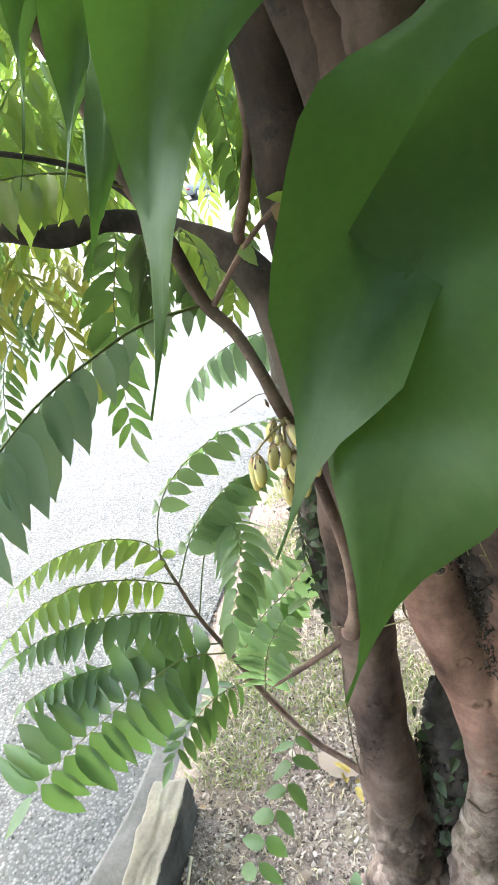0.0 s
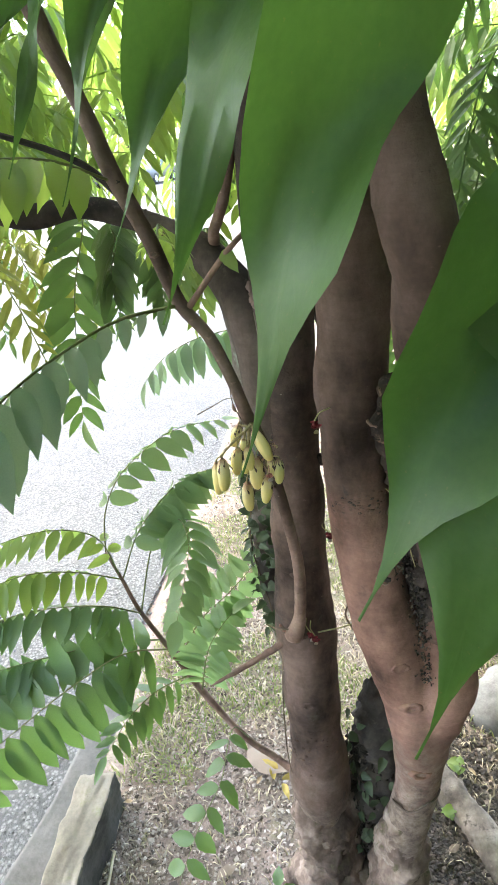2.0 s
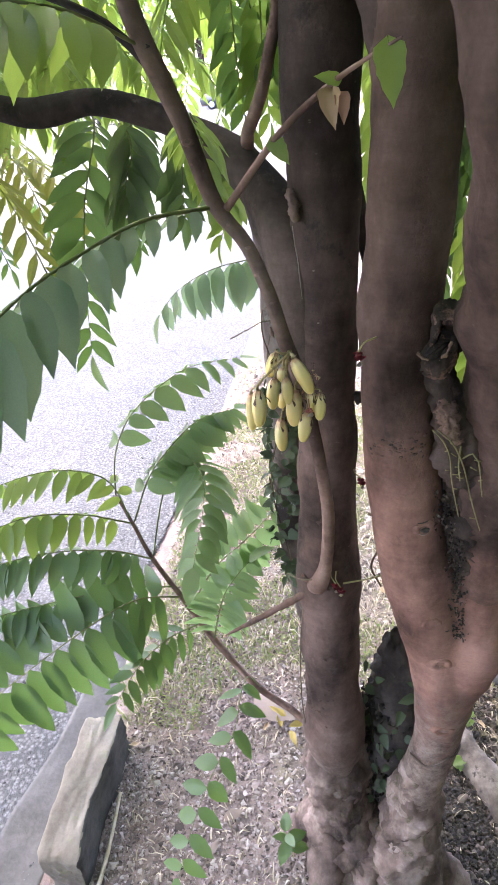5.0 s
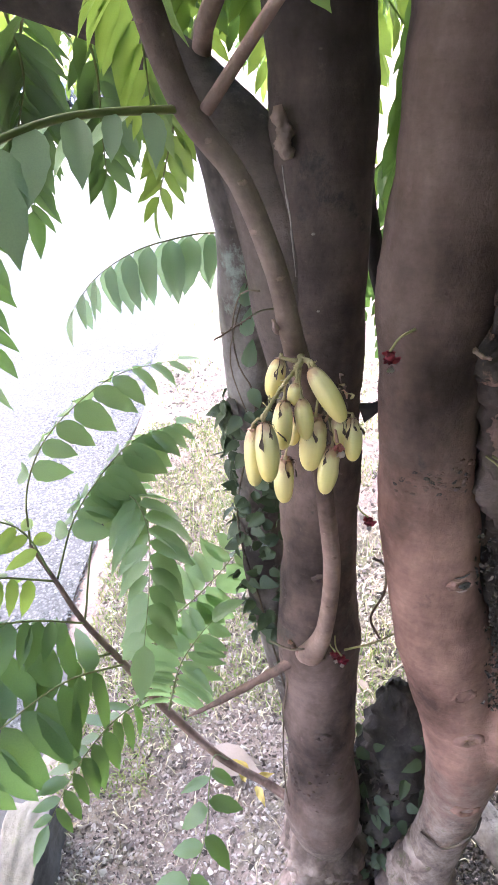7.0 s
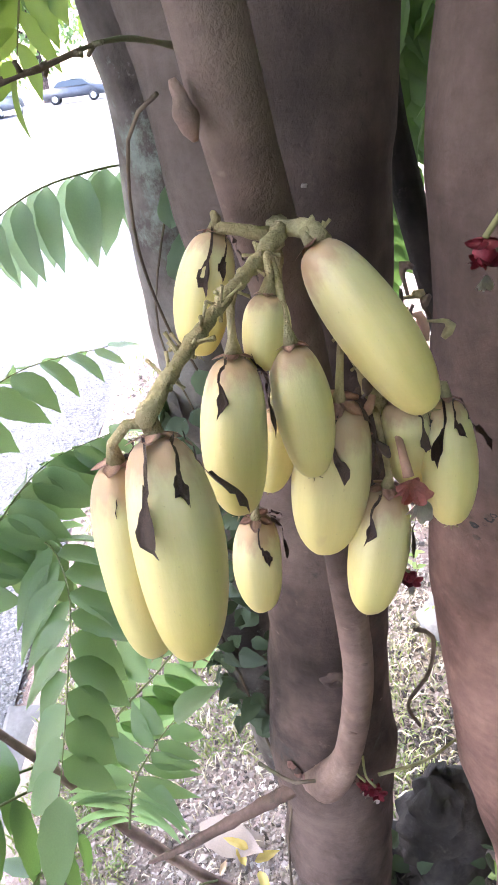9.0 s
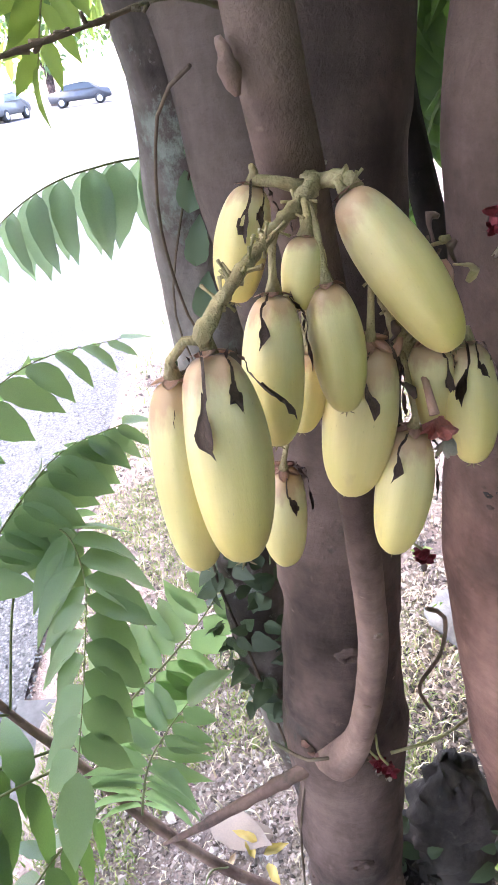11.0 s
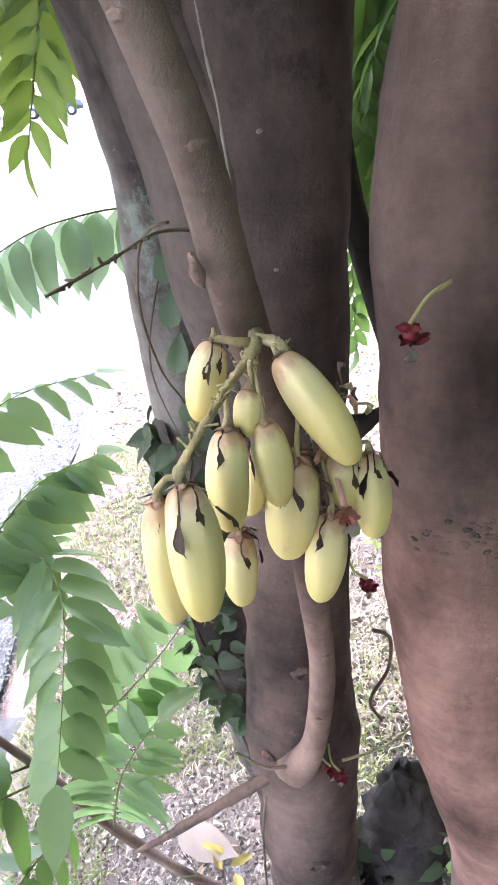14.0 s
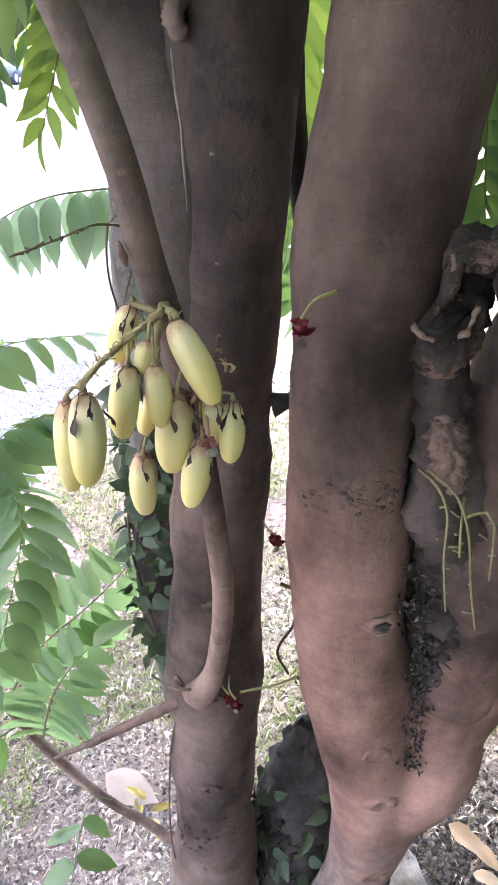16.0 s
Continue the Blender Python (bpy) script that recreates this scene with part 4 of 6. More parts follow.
frond(tree, [(-0.366, 1.18, 0.885), (-0.345, 1.27, 1.0), (-0.285, 1.3, 1.055), (-0.238, 1.217, 1.055), (-0.22, 1.1, 1.045), (-0.219, 1.01, 1.015)], 13, 0.095, SET_WIDE["soft_leaf"], 0.5, 0.3, 0.3, seed=8, face=(0, -0.2, 1))
frond(tree, [(-0.3, 1.172, 0.74), (-0.235, 1.185, 0.85), (-0.162, 1.2, 0.92), (-0.109, 1.215, 0.975), (-0.085, 1.23, 1.01)], 13, 0.085, SET_WIDE["soft_leaf"], 0.45, 0.35, 0.12, seed=9, face=(0.1, -1, 0.5))
frond(tree, [(-0.25, 1.155, 0.66), (-0.225, 1.13, 0.76), (-0.2, 1.12, 0.84), (-0.165, 1.12, 0.9), (-0.14, 1.125, 0.93)], 11, 0.08, SET_WIDE["soft_leaf"], 0.45, 0.35, 0.15, seed=10, face=(0, -1, 0.6))
frond(tree, [(-0.28, 1.165, 0.70), (-0.33, 1.08, 0.74), (-0.37, 1.0, 0.745), (-0.4, 0.93, 0.72)], 9, 0.075, L, 0.5, 0.35, 0.15, seed=101, face=(0.2, -0.6, 1))
# drooping leaf low over the soil
frond(tree, [(-0.15, 1.138, 0.525), (-0.165, 1.09, 0.62), (-0.169, 1.03, 0.643), (-0.172, 0.95, 0.632), (-0.2, 0.89, 0.605), (-0.226, 0.84, 0.565), (-0.25, 0.79, 0.505), (-0.27, 0.755, 0.44)], 8, 0.062, SET_WIDE["leaf"], 0.25, 0.25, 0.26, seed=45, thick=0.0011, face=(0, -0.5, 1), taper=0.0, young=0.55)
# big leaf close by, from the shoot, its colour lightened for haze
frond(tree, [(-0.073, 0.854, 1.657), (-0.129, 0.79, 1.66), (-0.172, 0.725, 1.646), (-0.198, 0.655, 1.632), (-0.222, 0.59, 1.605), (-0.245, 0.54, 1.56)], 14, 0.09, SET["pale_hazed_leaf"], 0.55, 0.55, 0.06, seed=11, thick=0.002, young=0.3, taper=0.1)
frond(tree, [(-0.12, 0.84, 1.80), (-0.17, 0.78, 1.83), (-0.23, 0.7, 1.83), (-0.28, 0.62, 1.79)], 10, 0.08, LL, 0.55, 0.4, 0.15, seed=12)
# hanging from the bough behind
frond(tree, [(-0.30, 1.15, 1.75), (-0.40, 1.4, 1.70), (-0.47, 1.445, 1.56), (-0.507, 1.445, 1.37), (-0.524, 1.445, 1.25)], 13, 0.12, L, 0.35, 0.55, 0.2, seed=13, face=(0.3, -1, 0))
frond(tree, [(-0.26, 1.15, 1.75), (-0.3, 1.3, 1.68), (-0.36, 1.4, 1.6), (-0.38, 1.45, 1.5)], 13, 0.1, L, 0.5, 0.5, 0.15, seed=14)
# arching leaf behind
frond(tree, [(0.02, 1.62, 1.37), (-0.1, 1.58, 1.418), (-0.19, 1.545, 1.42), (-0.26, 1.54, 1.402), (-0.33, 1.545, 1.362), (-0.38, 1.55, 1.31)], 11, 0.105, LY, 0.95, 0.15, 0.05, seed=15)
# behind, between the trunks
frond(tree, [(0.245, 1.55, 1.95), (0.262, 1.62, 1.75), (0.272, 1.65, 1.55), (0.272, 1.65, 1.36)], 16, 0.1, L, 0.4, 0.65, 0.05, seed=16, face=(0, -1, 0))
frond(tree, [(0.16, 1.9, 1.6), (0.2, 1.95, 1.45), (0.22, 1.98, 1.28), (0.225, 1.98, 1.15)], 9, 0.08, LL, 0.5, 0.6, 0.05, seed=17, face=(0, -1, 0))
frond(tree, [(0.42, 1.4, 1.9), (0.47, 1.5, 1.78), (0.5, 1.55, 1.6), (0.5, 1.55, 1.42)], 15, 0.1, L, 0.5, 0.6, 0.05, seed=18, face=(0, -1, 0))
frond(tree, [(0.36, 1.3, 1.6), (0.40, 1.4, 1.55), (0.47, 1.5, 1.46), (0.52, 1.55, 1.32)], 10, 0.08, LL, 0.6, 0.5, 0.05, seed=19)

frond(tree, [(0.3, 1.45, 1.5), (0.315, 1.48, 1.38), (0.325, 1.5, 1.22), (0.33, 1.5, 1.05)], 12, 0.09, SET_WIDE["fresh_leaf"], 0.4, 0.6, 0.05, seed=41, face=(0.1, -1, 0))
frond(tree, [(0.235, 1.7, 1.5), (0.24, 1.74, 1.38), (0.25, 1.75, 1.25), (0.255, 1.75, 1.1)], 12, 0.085, SET_WIDE["leaf"], 0.4, 0.6, 0.05, seed=42, face=(0.1, -1, 0))
# long leaflets hanging close to the start of the walk
NEAR_TIPS = ((-0.03, 0.4, 1.83, 0.6), (0.0, 0.38, 1.822, 0.62), (0.03, 0.355, 1.812, 0.6), (0.056, 0.325, 1.8, 0.7), (0.08, 0.285, 1.787, 0.8), (0.102, 0.25, 1.763, 0.85), (0.125, 0.237, 1.736, 1.1), (0.1353, 0.2255, 1.71, 1.5))
_bases = [Vector(t[:3]) + Vector((0.068 + 0.008 * max(0, k - 5), 0.034 + 0.006 * max(0, k - 5), 0.106 - 0.006 * max(0, k - 5))) * (1.0 + 0.04 * (k % 3)) for k, t in enumerate(NEAR_TIPS)]
near_stalk = rod("leaf_stalk", [(*(b + Vector((0, 0, 0.004))), 0.0018 + 0.0001 * k) for k, b in enumerate(_bases)] + [(0.29, 0.27, 1.84, 0.003), (0.42, 0.32, 1.9, 0.004), (0.45, 0.5, 2.05, 0.004), (0.28, 0.93, 2.2, 0.006)], STALK, tree, 0.015, 7)
for _i, _tip in enumerate(NEAR_TIPS):
    _b, _a = Vector(_tip[:3]), _bases[_i]
    _m = leaf_pose(_a, _b - _a, (0.1 - 0.02 * _i, -1, 0.35), (_b - _a).length * 1.02, _tip[3])
    _m = Matrix.Translation(_b - _m @ Vector((1, LONG_SWAY[_i % 3] * math.sin(4.6), -LONG_BEND[_i % 3]))) @ _m
    place(new("leaflet", LONG[_i % 3]), near_stalk, _m)
# more leaves that hang behind and beside
for _k, (_x, _z) in enumerate(((-0.13, 1.95), (-0.08, 1.93), (-0.03, 1.96), (0.01, 1.9))):
    frond(tree, [(_x, 1.4, _z), (_x - 0.01, 1.48, _z - 0.06), (_x - 0.015, 1.52, _z - 0.15), (_x - 0.01, 1.53, _z - 0.24)], 9, 0.08, LL if _k % 2 else L, 0.4, 0.6, 0.08, seed=46 + _k, face=(0.1, -1, 0))
frond(tree, [(0.12, 1.55, 1.92), (0.14, 1.66, 1.8), (0.15, 1.7, 1.66), (0.16, 1.71, 1.5)], 9, 0.1, SET_WIDE["fresh_leaf"], 0.3, 0.7, 0.05, seed=43, face=(0.1, -1, 0))
frond(tree, [(0.135, 1.75, 1.5), (0.15, 1.76, 1.4), (0.162, 1.76, 1.3), (0.17, 1.76, 1.17)], 9, 0.09, SET_WIDE["leaf"], 0.3, 0.7, 0.05, seed=44, face=(0.1, -1, 0))
frond(tree, [(-0.09, 1.3, 1.72), (-0.115, 1.28, 1.65), (-0.14, 1.275, 1.58), (-0.158, 1.275, 1.53)], 9, 0.06, LL, 0.4, 0.6, 0.1, seed=31, face=(0.2, -1, 0))
frond(tree, [(-0.2, 1.2, 1.74), (-0.2, 1.24, 1.68), (-0.21, 1.26, 1.62), (-0.215, 1.27, 1.57)], 10, 0.07, L, 0.4, 0.6, 0.1, seed=32, face=(0.2, -1, 0))
frond(tree, [(-0.24, 1.16, 1.74), (-0.3, 1.3, 1.7), (-0.34, 1.38, 1.64), (-0.36, 1.42, 1.57)], 12, 0.085, L, 0.5, 0.5, 0.1, seed=33)
frond(tree, [(-0.1, 1.16, 1.68), (-0.12, 1.28, 1.69), (-0.17, 1.38, 1.66), (-0.2, 1.44, 1.6)], 12, 0.085, L, 0.5, 0.5, 0.1, seed=34)
frond(tree, [(-0.09, 0.86, 1.72), (-0.11, 0.95, 1.74), (-0.115, 1.02, 1.70), (-0.12, 1.06, 1.64)], 10, 0.065, LL, 0.6, 0.4, 0.1, seed=35)
frond(tree, [(0.225, 1.55, 1.75), (0.236, 1.62, 1.62), (0.244, 1.645, 1.51), (0.258, 1.65, 1.37)], 14, 0.09, L, 0.35, 0.7, 0.05, seed=36, face=(0.1, -1, 0))
frond(tree, [(0.105, 1.4, 1.85), (0.11, 1.44, 1.72), (0.112, 1.445, 1.55), (0.118, 1.445, 1.38)], 13, 0.07, LL, 0.35, 0.7, 0.05, seed=37, face=(0.1, -1, 0))
frond(tree, [(0.3, 1.3, 1.75), (0.315, 1.35, 1.62), (0.345, 1.36, 1.48), (0.375, 1.36, 1.36)], 14, 0.09, L, 0.4, 0.6, 0.05, seed=38, face=(0.1, -1, 0))
frond(tree, [(0.27, 1.4, 1.55), (0.285, 1.44, 1.45), (0.3, 1.445, 1.33), (0.315, 1.445, 1.25)], 10, 0.08, LL, 0.4, 0.6, 0.05, seed=39, face=(0.1, -1, 0))


def crown(count, seed, region, leaves, name, label, big=1.0):
    """Fronds of the crown, joined: stems and leaflets."""
    rng = random.Random(seed)
    heap = Heap()
    for _ in range(count):
        at = Vector([rng.uniform(a, b) for a, b in region])
        yaw = rng.uniform(0, 2 * math.pi)
        ln = rng.uniform(0.3, 0.5) * big
        d = Vector((math.cos(yaw), math.sin(yaw), 0))
        pts = [at, at + d * ln * 0.35 + Vector((0, 0, 0.02)), at + d * ln * 0.7 - Vector((0, 0, 0.06)), at + d * ln * 0.92 - Vector((0, 0, 0.2))]
        for p, ax, up, size, wide in frond_poses(pts, 11, rng.uniform(0.075, 0.1) * big, rng.uniform(0.3, 0.75), 0.45, 0.1, rng):
            heap.leaf(leaf_pose(p, ax, up, size, wide), 0.3, rng.uniform(0.05, 0.35))
        bm = [Vector(q[:3]) for q in spline([(*p, 0.001) for p in pts], 0.05)]
        for a, b in zip(bm, bm[1:]):
            t = (b - a).normalized()
            s = t.orthogonal().normalized() * 0.0015
            w = t.cross(s)
            heap.add([tuple(a + s), tuple(a - s * 0.5 + w), tuple(a - s * 0.5 - w), tuple(b + s), tuple(b - s * 0.5 + w), tuple(b - s * 0.5 - w)], [(0, 1, 4, 3), (1, 2, 5, 4), (2, 0, 3, 5)])
    ob = new(name, heap.mesh(name, leaves))
    place(ob, tree)
    return tagged(ob, label, kind="stuff")


crown(120, 1, ((-1.8, -0.1), (1.4, 3.4), (1.8, 2.4)), LEAF_LIGHT, "crown", "sunlit yellow-green feathery leaves", 1.3)
crown(44, 2, ((-1.2, -0.15), (0.95, 1.7), (1.86, 2.25)), LEAF_LIGHT, "crown", "green feathery leaves overhead", 1.15)
crown(110, 3, ((-0.2, 1.6), (1.45, 3.4), (1.76, 2.5)), LEAF_LIGHT, "crown", "bright green leaves behind the trunks", 1.25)
crown(12, 6, ((0.35, 0.9), (1.4, 2.0), (1.45, 1.75)), LEAF, "crown", "green leaves beside the dark trunk")
# added boughs that keep light from the left off the upper trunks
crown(130, 19, ((-1.9, -0.95), (0.9, 2.3), (1.42, 2.1)), LEAF, "crown", "low leafy boughs added beside the path to block side light", 1.0)
crown(14, 16, ((-1.0, -0.28), (1.25, 1.9), (1.84, 2.15)), LEAF_LIGHT, "crown", "green leaves hanging round the bough", 1.15)
crown(9, 4, ((-1.0, -0.62), (1.5, 1.9), (1.62, 1.74)), LEAF_YOUNG, "crown", "pale yellowish young leaves")
# unseen canopy, added overhead to block sun and sky
crown(480, 5, ((-2.6, 2.8), (-1.6, 2.0), (3.1, 4.7)), LEAF, "crown", "unseen leaf canopy added overhead to block sun and sky", 1.7)
# unseen high canopy, added to cast shade on the road
crown(800, 15, ((-11.0, -3.2), (-1.0, 12.0), (6.3, 8.6)), LEAF, "crown", "unseen high canopy added to shade the road", 2.6)
crown(170, 17, ((-10.5, -3.4), (-7.0, -1.0), (6.3, 8.6)), LEAF, "crown", "unseen high canopy added to shade the road", 2.6)
# added where sun still leaked onto the trunks
crown(40, 18, ((-2.0, -0.5), (1.0, 2.1), (3.2, 4.8)), LEAF, "crown", "unseen leaf canopy added overhead to block sun and sky", 1.5)
# thin unseen canopy, added to dim the sun on the verge
crown(60, 14, ((-3.6, 0.0), (2.6, 6.4), (6.3, 8.6)), LEAF, "crown", "unseen high canopy added to shade the verge", 1.7)
# added boughs left, right and behind, which block low light
crown(130, 11, ((-2.0, -0.85), (-1.2, 0.95), (1.5, 2.6)), LEAF, "crown", "low leafy boughs added beside the path to block side light", 1.1)
crown(420, 12, ((0.95, 1.9), (-1.0, 1.15), (0.45, 2.6)), LEAF, "crown", "low leafy boughs added beside the path to block side light", 1.1)
crown(180, 13, ((-0.9, 1.2), (-1.9, -0.75), (1.2, 2.6)), LEAF, "crown", "unseen low boughs behind the viewer, added to block light", 1.1)
# added above and behind the viewer, blocks sky light
crown(480, 7, ((-2.6, 3.4), (-4.0, 0.2), (2.3, 3.6)), LEAF, "crown", "unseen leaf canopy added overhead to block sun and sky", 1.6)
# more added boughs to the right and behind, to cut fill light
crown(500, 9, ((1.3, 3.6), (-1.5, 3.6), (1.0, 3.4)), LEAF, "crown", "leafy boughs added to the side to block light", 1.6)
crown(750, 10, ((-2.6, 3.6), (-5.0, -2.4), (0.7, 3.2)), LEAF, "crown", "unseen boughs far behind the viewer, added to block light", 1.6)
crown(50, 21, ((0.42, 0.95), (1.4, 1.8), (1.72, 2.1)), LEAF, "crown", "green leaves beside the dark trunk")
# leaves added above the view, to darken the upper trunks
crown(70, 20, ((-0.1, 0.75), (0.7, 1.35), (2.1, 2.4)), LEAF, "crown", "dense leaves added close above the forks to shade the trunks")
crown(360, 8, ((-0.6, 1.3), (-0.1, 1.7), (2.25, 2.9)), LEAF, "crown", "green leaves added above the forks to shade the trunks")

# ---- fruit bunch ----
bunch = thing("fruit_bunch", (-0.012, 0.866, 1.497), "hanging bunch of ripe pale yellow oblong fruits with withered petals", "fruit")


def FRUIT_R(u):
    """Half width of a fruit at u of its length, by its full width."""
    return 0.5 * (math.sin(math.pi * u ** 0.82) ** 0.35) * (0.88 + 0.14 * u)


def fruit_mesh(seed):
    """A fruit one long that hangs from z = 0 to z = -1, half a unit of radius, faintly five-sided."""
    rng = random.Random(seed)
    bm = bmesh.new()
    seg, n = 40, 22
    rings = []
    lean = rng.uniform(-0.05, 0.05)
    for i in range(1, n):
        u = (1 - math.cos(math.pi * i / n)) / 2
        r = FRUIT_R(u)
        ring = []
        for k in range(seg):
            a = 2 * math.pi * k / seg
            w = r * (1 + 0.024 * math.cos(5 * a + seed) * (1.25 - 0.5 * u) + 0.04 * noise.noise(Vector((math.cos(a), math.sin(a), u * 2 + seed))))
            ring.append(bm.verts.new((w * math.cos(a) + lean * math.sin(math.pi * u), w * math.sin(a), -u)))
        rings.append(ring)
    for a, b in zip(rings, rings[1:]):
        for k in range(seg):
            bm.faces.new((a[k], b[k], b[(k + 1) % seg], a[(k + 1) % seg]))
    top, low = bm.verts.new((0, 0, 0)), bm.verts.new((0, 0, -1))
    for k in range(seg):
        bm.faces.new((top, rings[0][k], rings[0][(k + 1) % seg]))
        bm.faces.new((low, rings[-1][(k + 1) % seg], rings[-1][k]))
    return mesh_of("fruit", bm, FRUIT)


FRUITS = [fruit_mesh(k) for k in range(3)]


def calyx_mesh():
    bm = bmesh.new()
    for k in range(5):
        a = 2 * math.pi * k / 5
        c, s = math.cos(a), math.sin(a)
        rows = []
        for r, z, w in ((0.02, 0.05, 0.05), (0.13, 0.03, 0.1), (0.22, -0.0, 0.085), (0.3, -0.03, 0.012)):
            rows.append([bm.verts.new((r * c - s * w * j, r * s + c * w * j, z + 0.012)) for j in (-1, 0, 1)])
        for p, q in zip(rows, rows[1:]):
            for j in range(2):
                bm.faces.new((p[j], q[j], q[j + 1], p[j + 1]))
    bmesh.ops.solidify(bm, geom=bm.faces[:], thickness=0.02)
    return mesh_of("calyx", bm, CALYX)


def style_mesh():
    """The five little points at a fruit's lower end."""
    bm = bmesh.new()
    for k in range(4):
        a = 2 * math.pi * k / 4 + 0.4
        tube(bm, [(0.03 * math.cos(a), 0.03 * math.sin(a), -0.975, 0.022), (0.07 * math.cos(a), 0.07 * math.sin(a), -1.03, 0.014), (0.13 * math.cos(a), 0.13 * math.sin(a), -1.06, 0.004)], 0.03, 5)
    return mesh_of("style", bm, STALKGREEN)


CALYX_ME, STYLE_ME = calyx_mesh(), style_mesh()


def withered_mesh(seed):
    """Dark, limp, withered petals: thin strands from the stalk end, each ending in a flat lobe that lies on the fruit."""
    rng = random.Random(seed)
    bm = bmesh.new()
    lobes = ((-1.75 + rng.uniform(-0.25, 0.25), rng.uniform(0.7, 0.9), 0.085), (-1.05 + rng.uniform(-0.2, 0.2), rng.uniform(0.45, 0.7), 0.065), (-0.35 + rng.uniform(-0.3, 0.3), rng.uniform(0.5, 0.85), 0.085), (rng.uniform(1, 4), 0.6, 0.07))
    for k, (a, ln, wd) in enumerate(lobes):
        rows = []
        curl = rng.uniform(-0.35, 0.35)
        for i in range(16):
            f = i / 15
            w = wd * (0.2 + 0.12 * f + 0.85 * math.exp(-((f - 0.76) / 0.16) ** 2)) * (1 - 0.75 * max(0.0, f - 0.86) / 0.14) * (1 + 0.16 * rng.uniform(-1, 1))
            z = 0.03 - ln * f
            r = FRUIT_R(min(0.95, max(0.02, -z * 0.5))) + 0.03 + 0.05 * math.sin(5 * f + 2 * k) ** 2 + 0.02 * rng.uniform(-1, 1) + (0.35 * f * f if k == 2 else 0.0)
            aa = a + curl * f * f + 0.12 * math.sin(6 * f + k)
            rows.append([bm.verts.new(((r + 0.35 * w * abs(j)) * math.cos(aa) - math.sin(aa) * w * j, (r + 0.35 * w * abs(j)) * math.sin(aa) + math.cos(aa) * w * j, z + 0.04 * abs(j) * rng.uniform(-1, 1))) for j in (-1, 0, 1)])
        for p, q in zip(rows, rows[1:]):
            for j in range(2):
                bm.faces.new((p[j], q[j], q[j + 1], p[j + 1]))
    bmesh.ops.solidify(bm, geom=bm.faces[:], thickness=0.04)
    return mesh_of("withered_petals", bm, DRIED)


WITHERED = [withered_mesh(k) for k in range(4)]
HUB = Vector((-0.009, 0.862, 1.485))


def add_fruit(k, top, low, wide, via=None, petals=None, turn=0.0, side=0.0):
    top, low = Vector(top), Vector(low)
    z = (top - low)
    ln = z.length * 1.05
    wide *= 1.03
    z.normalize()
    x = z.orthogonal().normalized()
    y = z.cross(x)
    m = Matrix.Translation(top + z * 0.03 * ln) @ Matrix((x, y, z)).transposed().to_4x4() @ Matrix.Rotation(turn, 4, "Z") @ Matrix.Diagonal((wide, wide, ln, 1))
    f = place(new("fruit", FRUITS[k % 3]), bunch, m)
    flat = m @ Matrix.Diagonal((1, 1, wide / ln, 1))
    place(new("calyx", CALYX_ME), f, flat)
    place(new("style", STYLE_ME), f, m @ Matrix.Translation((0, 0, -1)) @ Matrix.Diagonal((1, 1, wide / ln, 1)) @ Matrix.Translation((0, 0, 1)))
    if petals is not None:
        # faced towards the open side
        face = m.inverted().to_3x3() @ Vector((0.15, -1, 0.3))
        ang = math.atan2(face.y, face.x)
        place(new("withered_petals", WITHERED[petals]), f, m @ Matrix.Rotation(ang + 1.6 + side, 4, "Z") @ Matrix.Diagonal((1, 1, 1.25 * wide / ln, 1)))
    a = Vector(via) if via else HUB
    top2 = top + z * 0.03 * ln
    mid = (a + top2) / 2 + Vector((0, 0, 0.004))
    rod("stalk", [(*a, 0.0012), (*mid, 0.0009), (*(top2 + z * 0.004), 0.001), (*top2, 0.0022)], STALKGREEN, bunch, 0.003, 8, lump=0.25, freq=200)


rod("stalk", [(-0.008, 0.885, 1.487, 0.0026), (-0.007, 0.868, 1.4872, 0.0022), (-0.011, 0.856, 1.486, 0.002), (-0.019, 0.842, 1.484, 0.0014), (-0.0265, 0.827, 1.4815, 0.0013), (-0.033, 0.814, 1.4785, 0.0013), (-0.037, 0.808, 1.475, 0.0018), (-0.0375, 0.8085, 1.472, 0.0014)], STALKGREEN, bunch, 0.0012, 14, lump=0.5, fine=0.4, freq=420)
rod("stalk", [(-0.008, 0.872, 1.487, 0.0022), (-0.002, 0.862, 1.4885, 0.002), (0.001, 0.855, 1.487, 0.0021), (0.005, 0.853, 1.468, 0.0014), (0.012, 0.852, 1.448, 0.0021), (0.018, 0.851, 1.44, 0.0015)], STALKGREEN, bunch, 0.002, 12, lump=0.5, freq=300)
rod("stalk", [(-0.009, 0.868, 1.4865, 0.0022), (-0.016, 0.866, 1.489, 0.0014), (-0.0225, 0.869, 1.49, 0.0016)], STALKGREEN, bunch, 0.002, 10, lump=0.5, freq=300)
rod("stalk", [(-0.009, 0.866, 1.486, 0.003), (-0.01, 0.862, 1.472, 0.002), (-0.012, 0.864, 1.445, 0.0015), (-0.018, 0.869, 1.412, 0.0011)], STALKGREEN, bunch, 0.002, 10, lump=0.5, freq=300)
# short bristly spurs where flowers fell
_rng = random.Random(77)
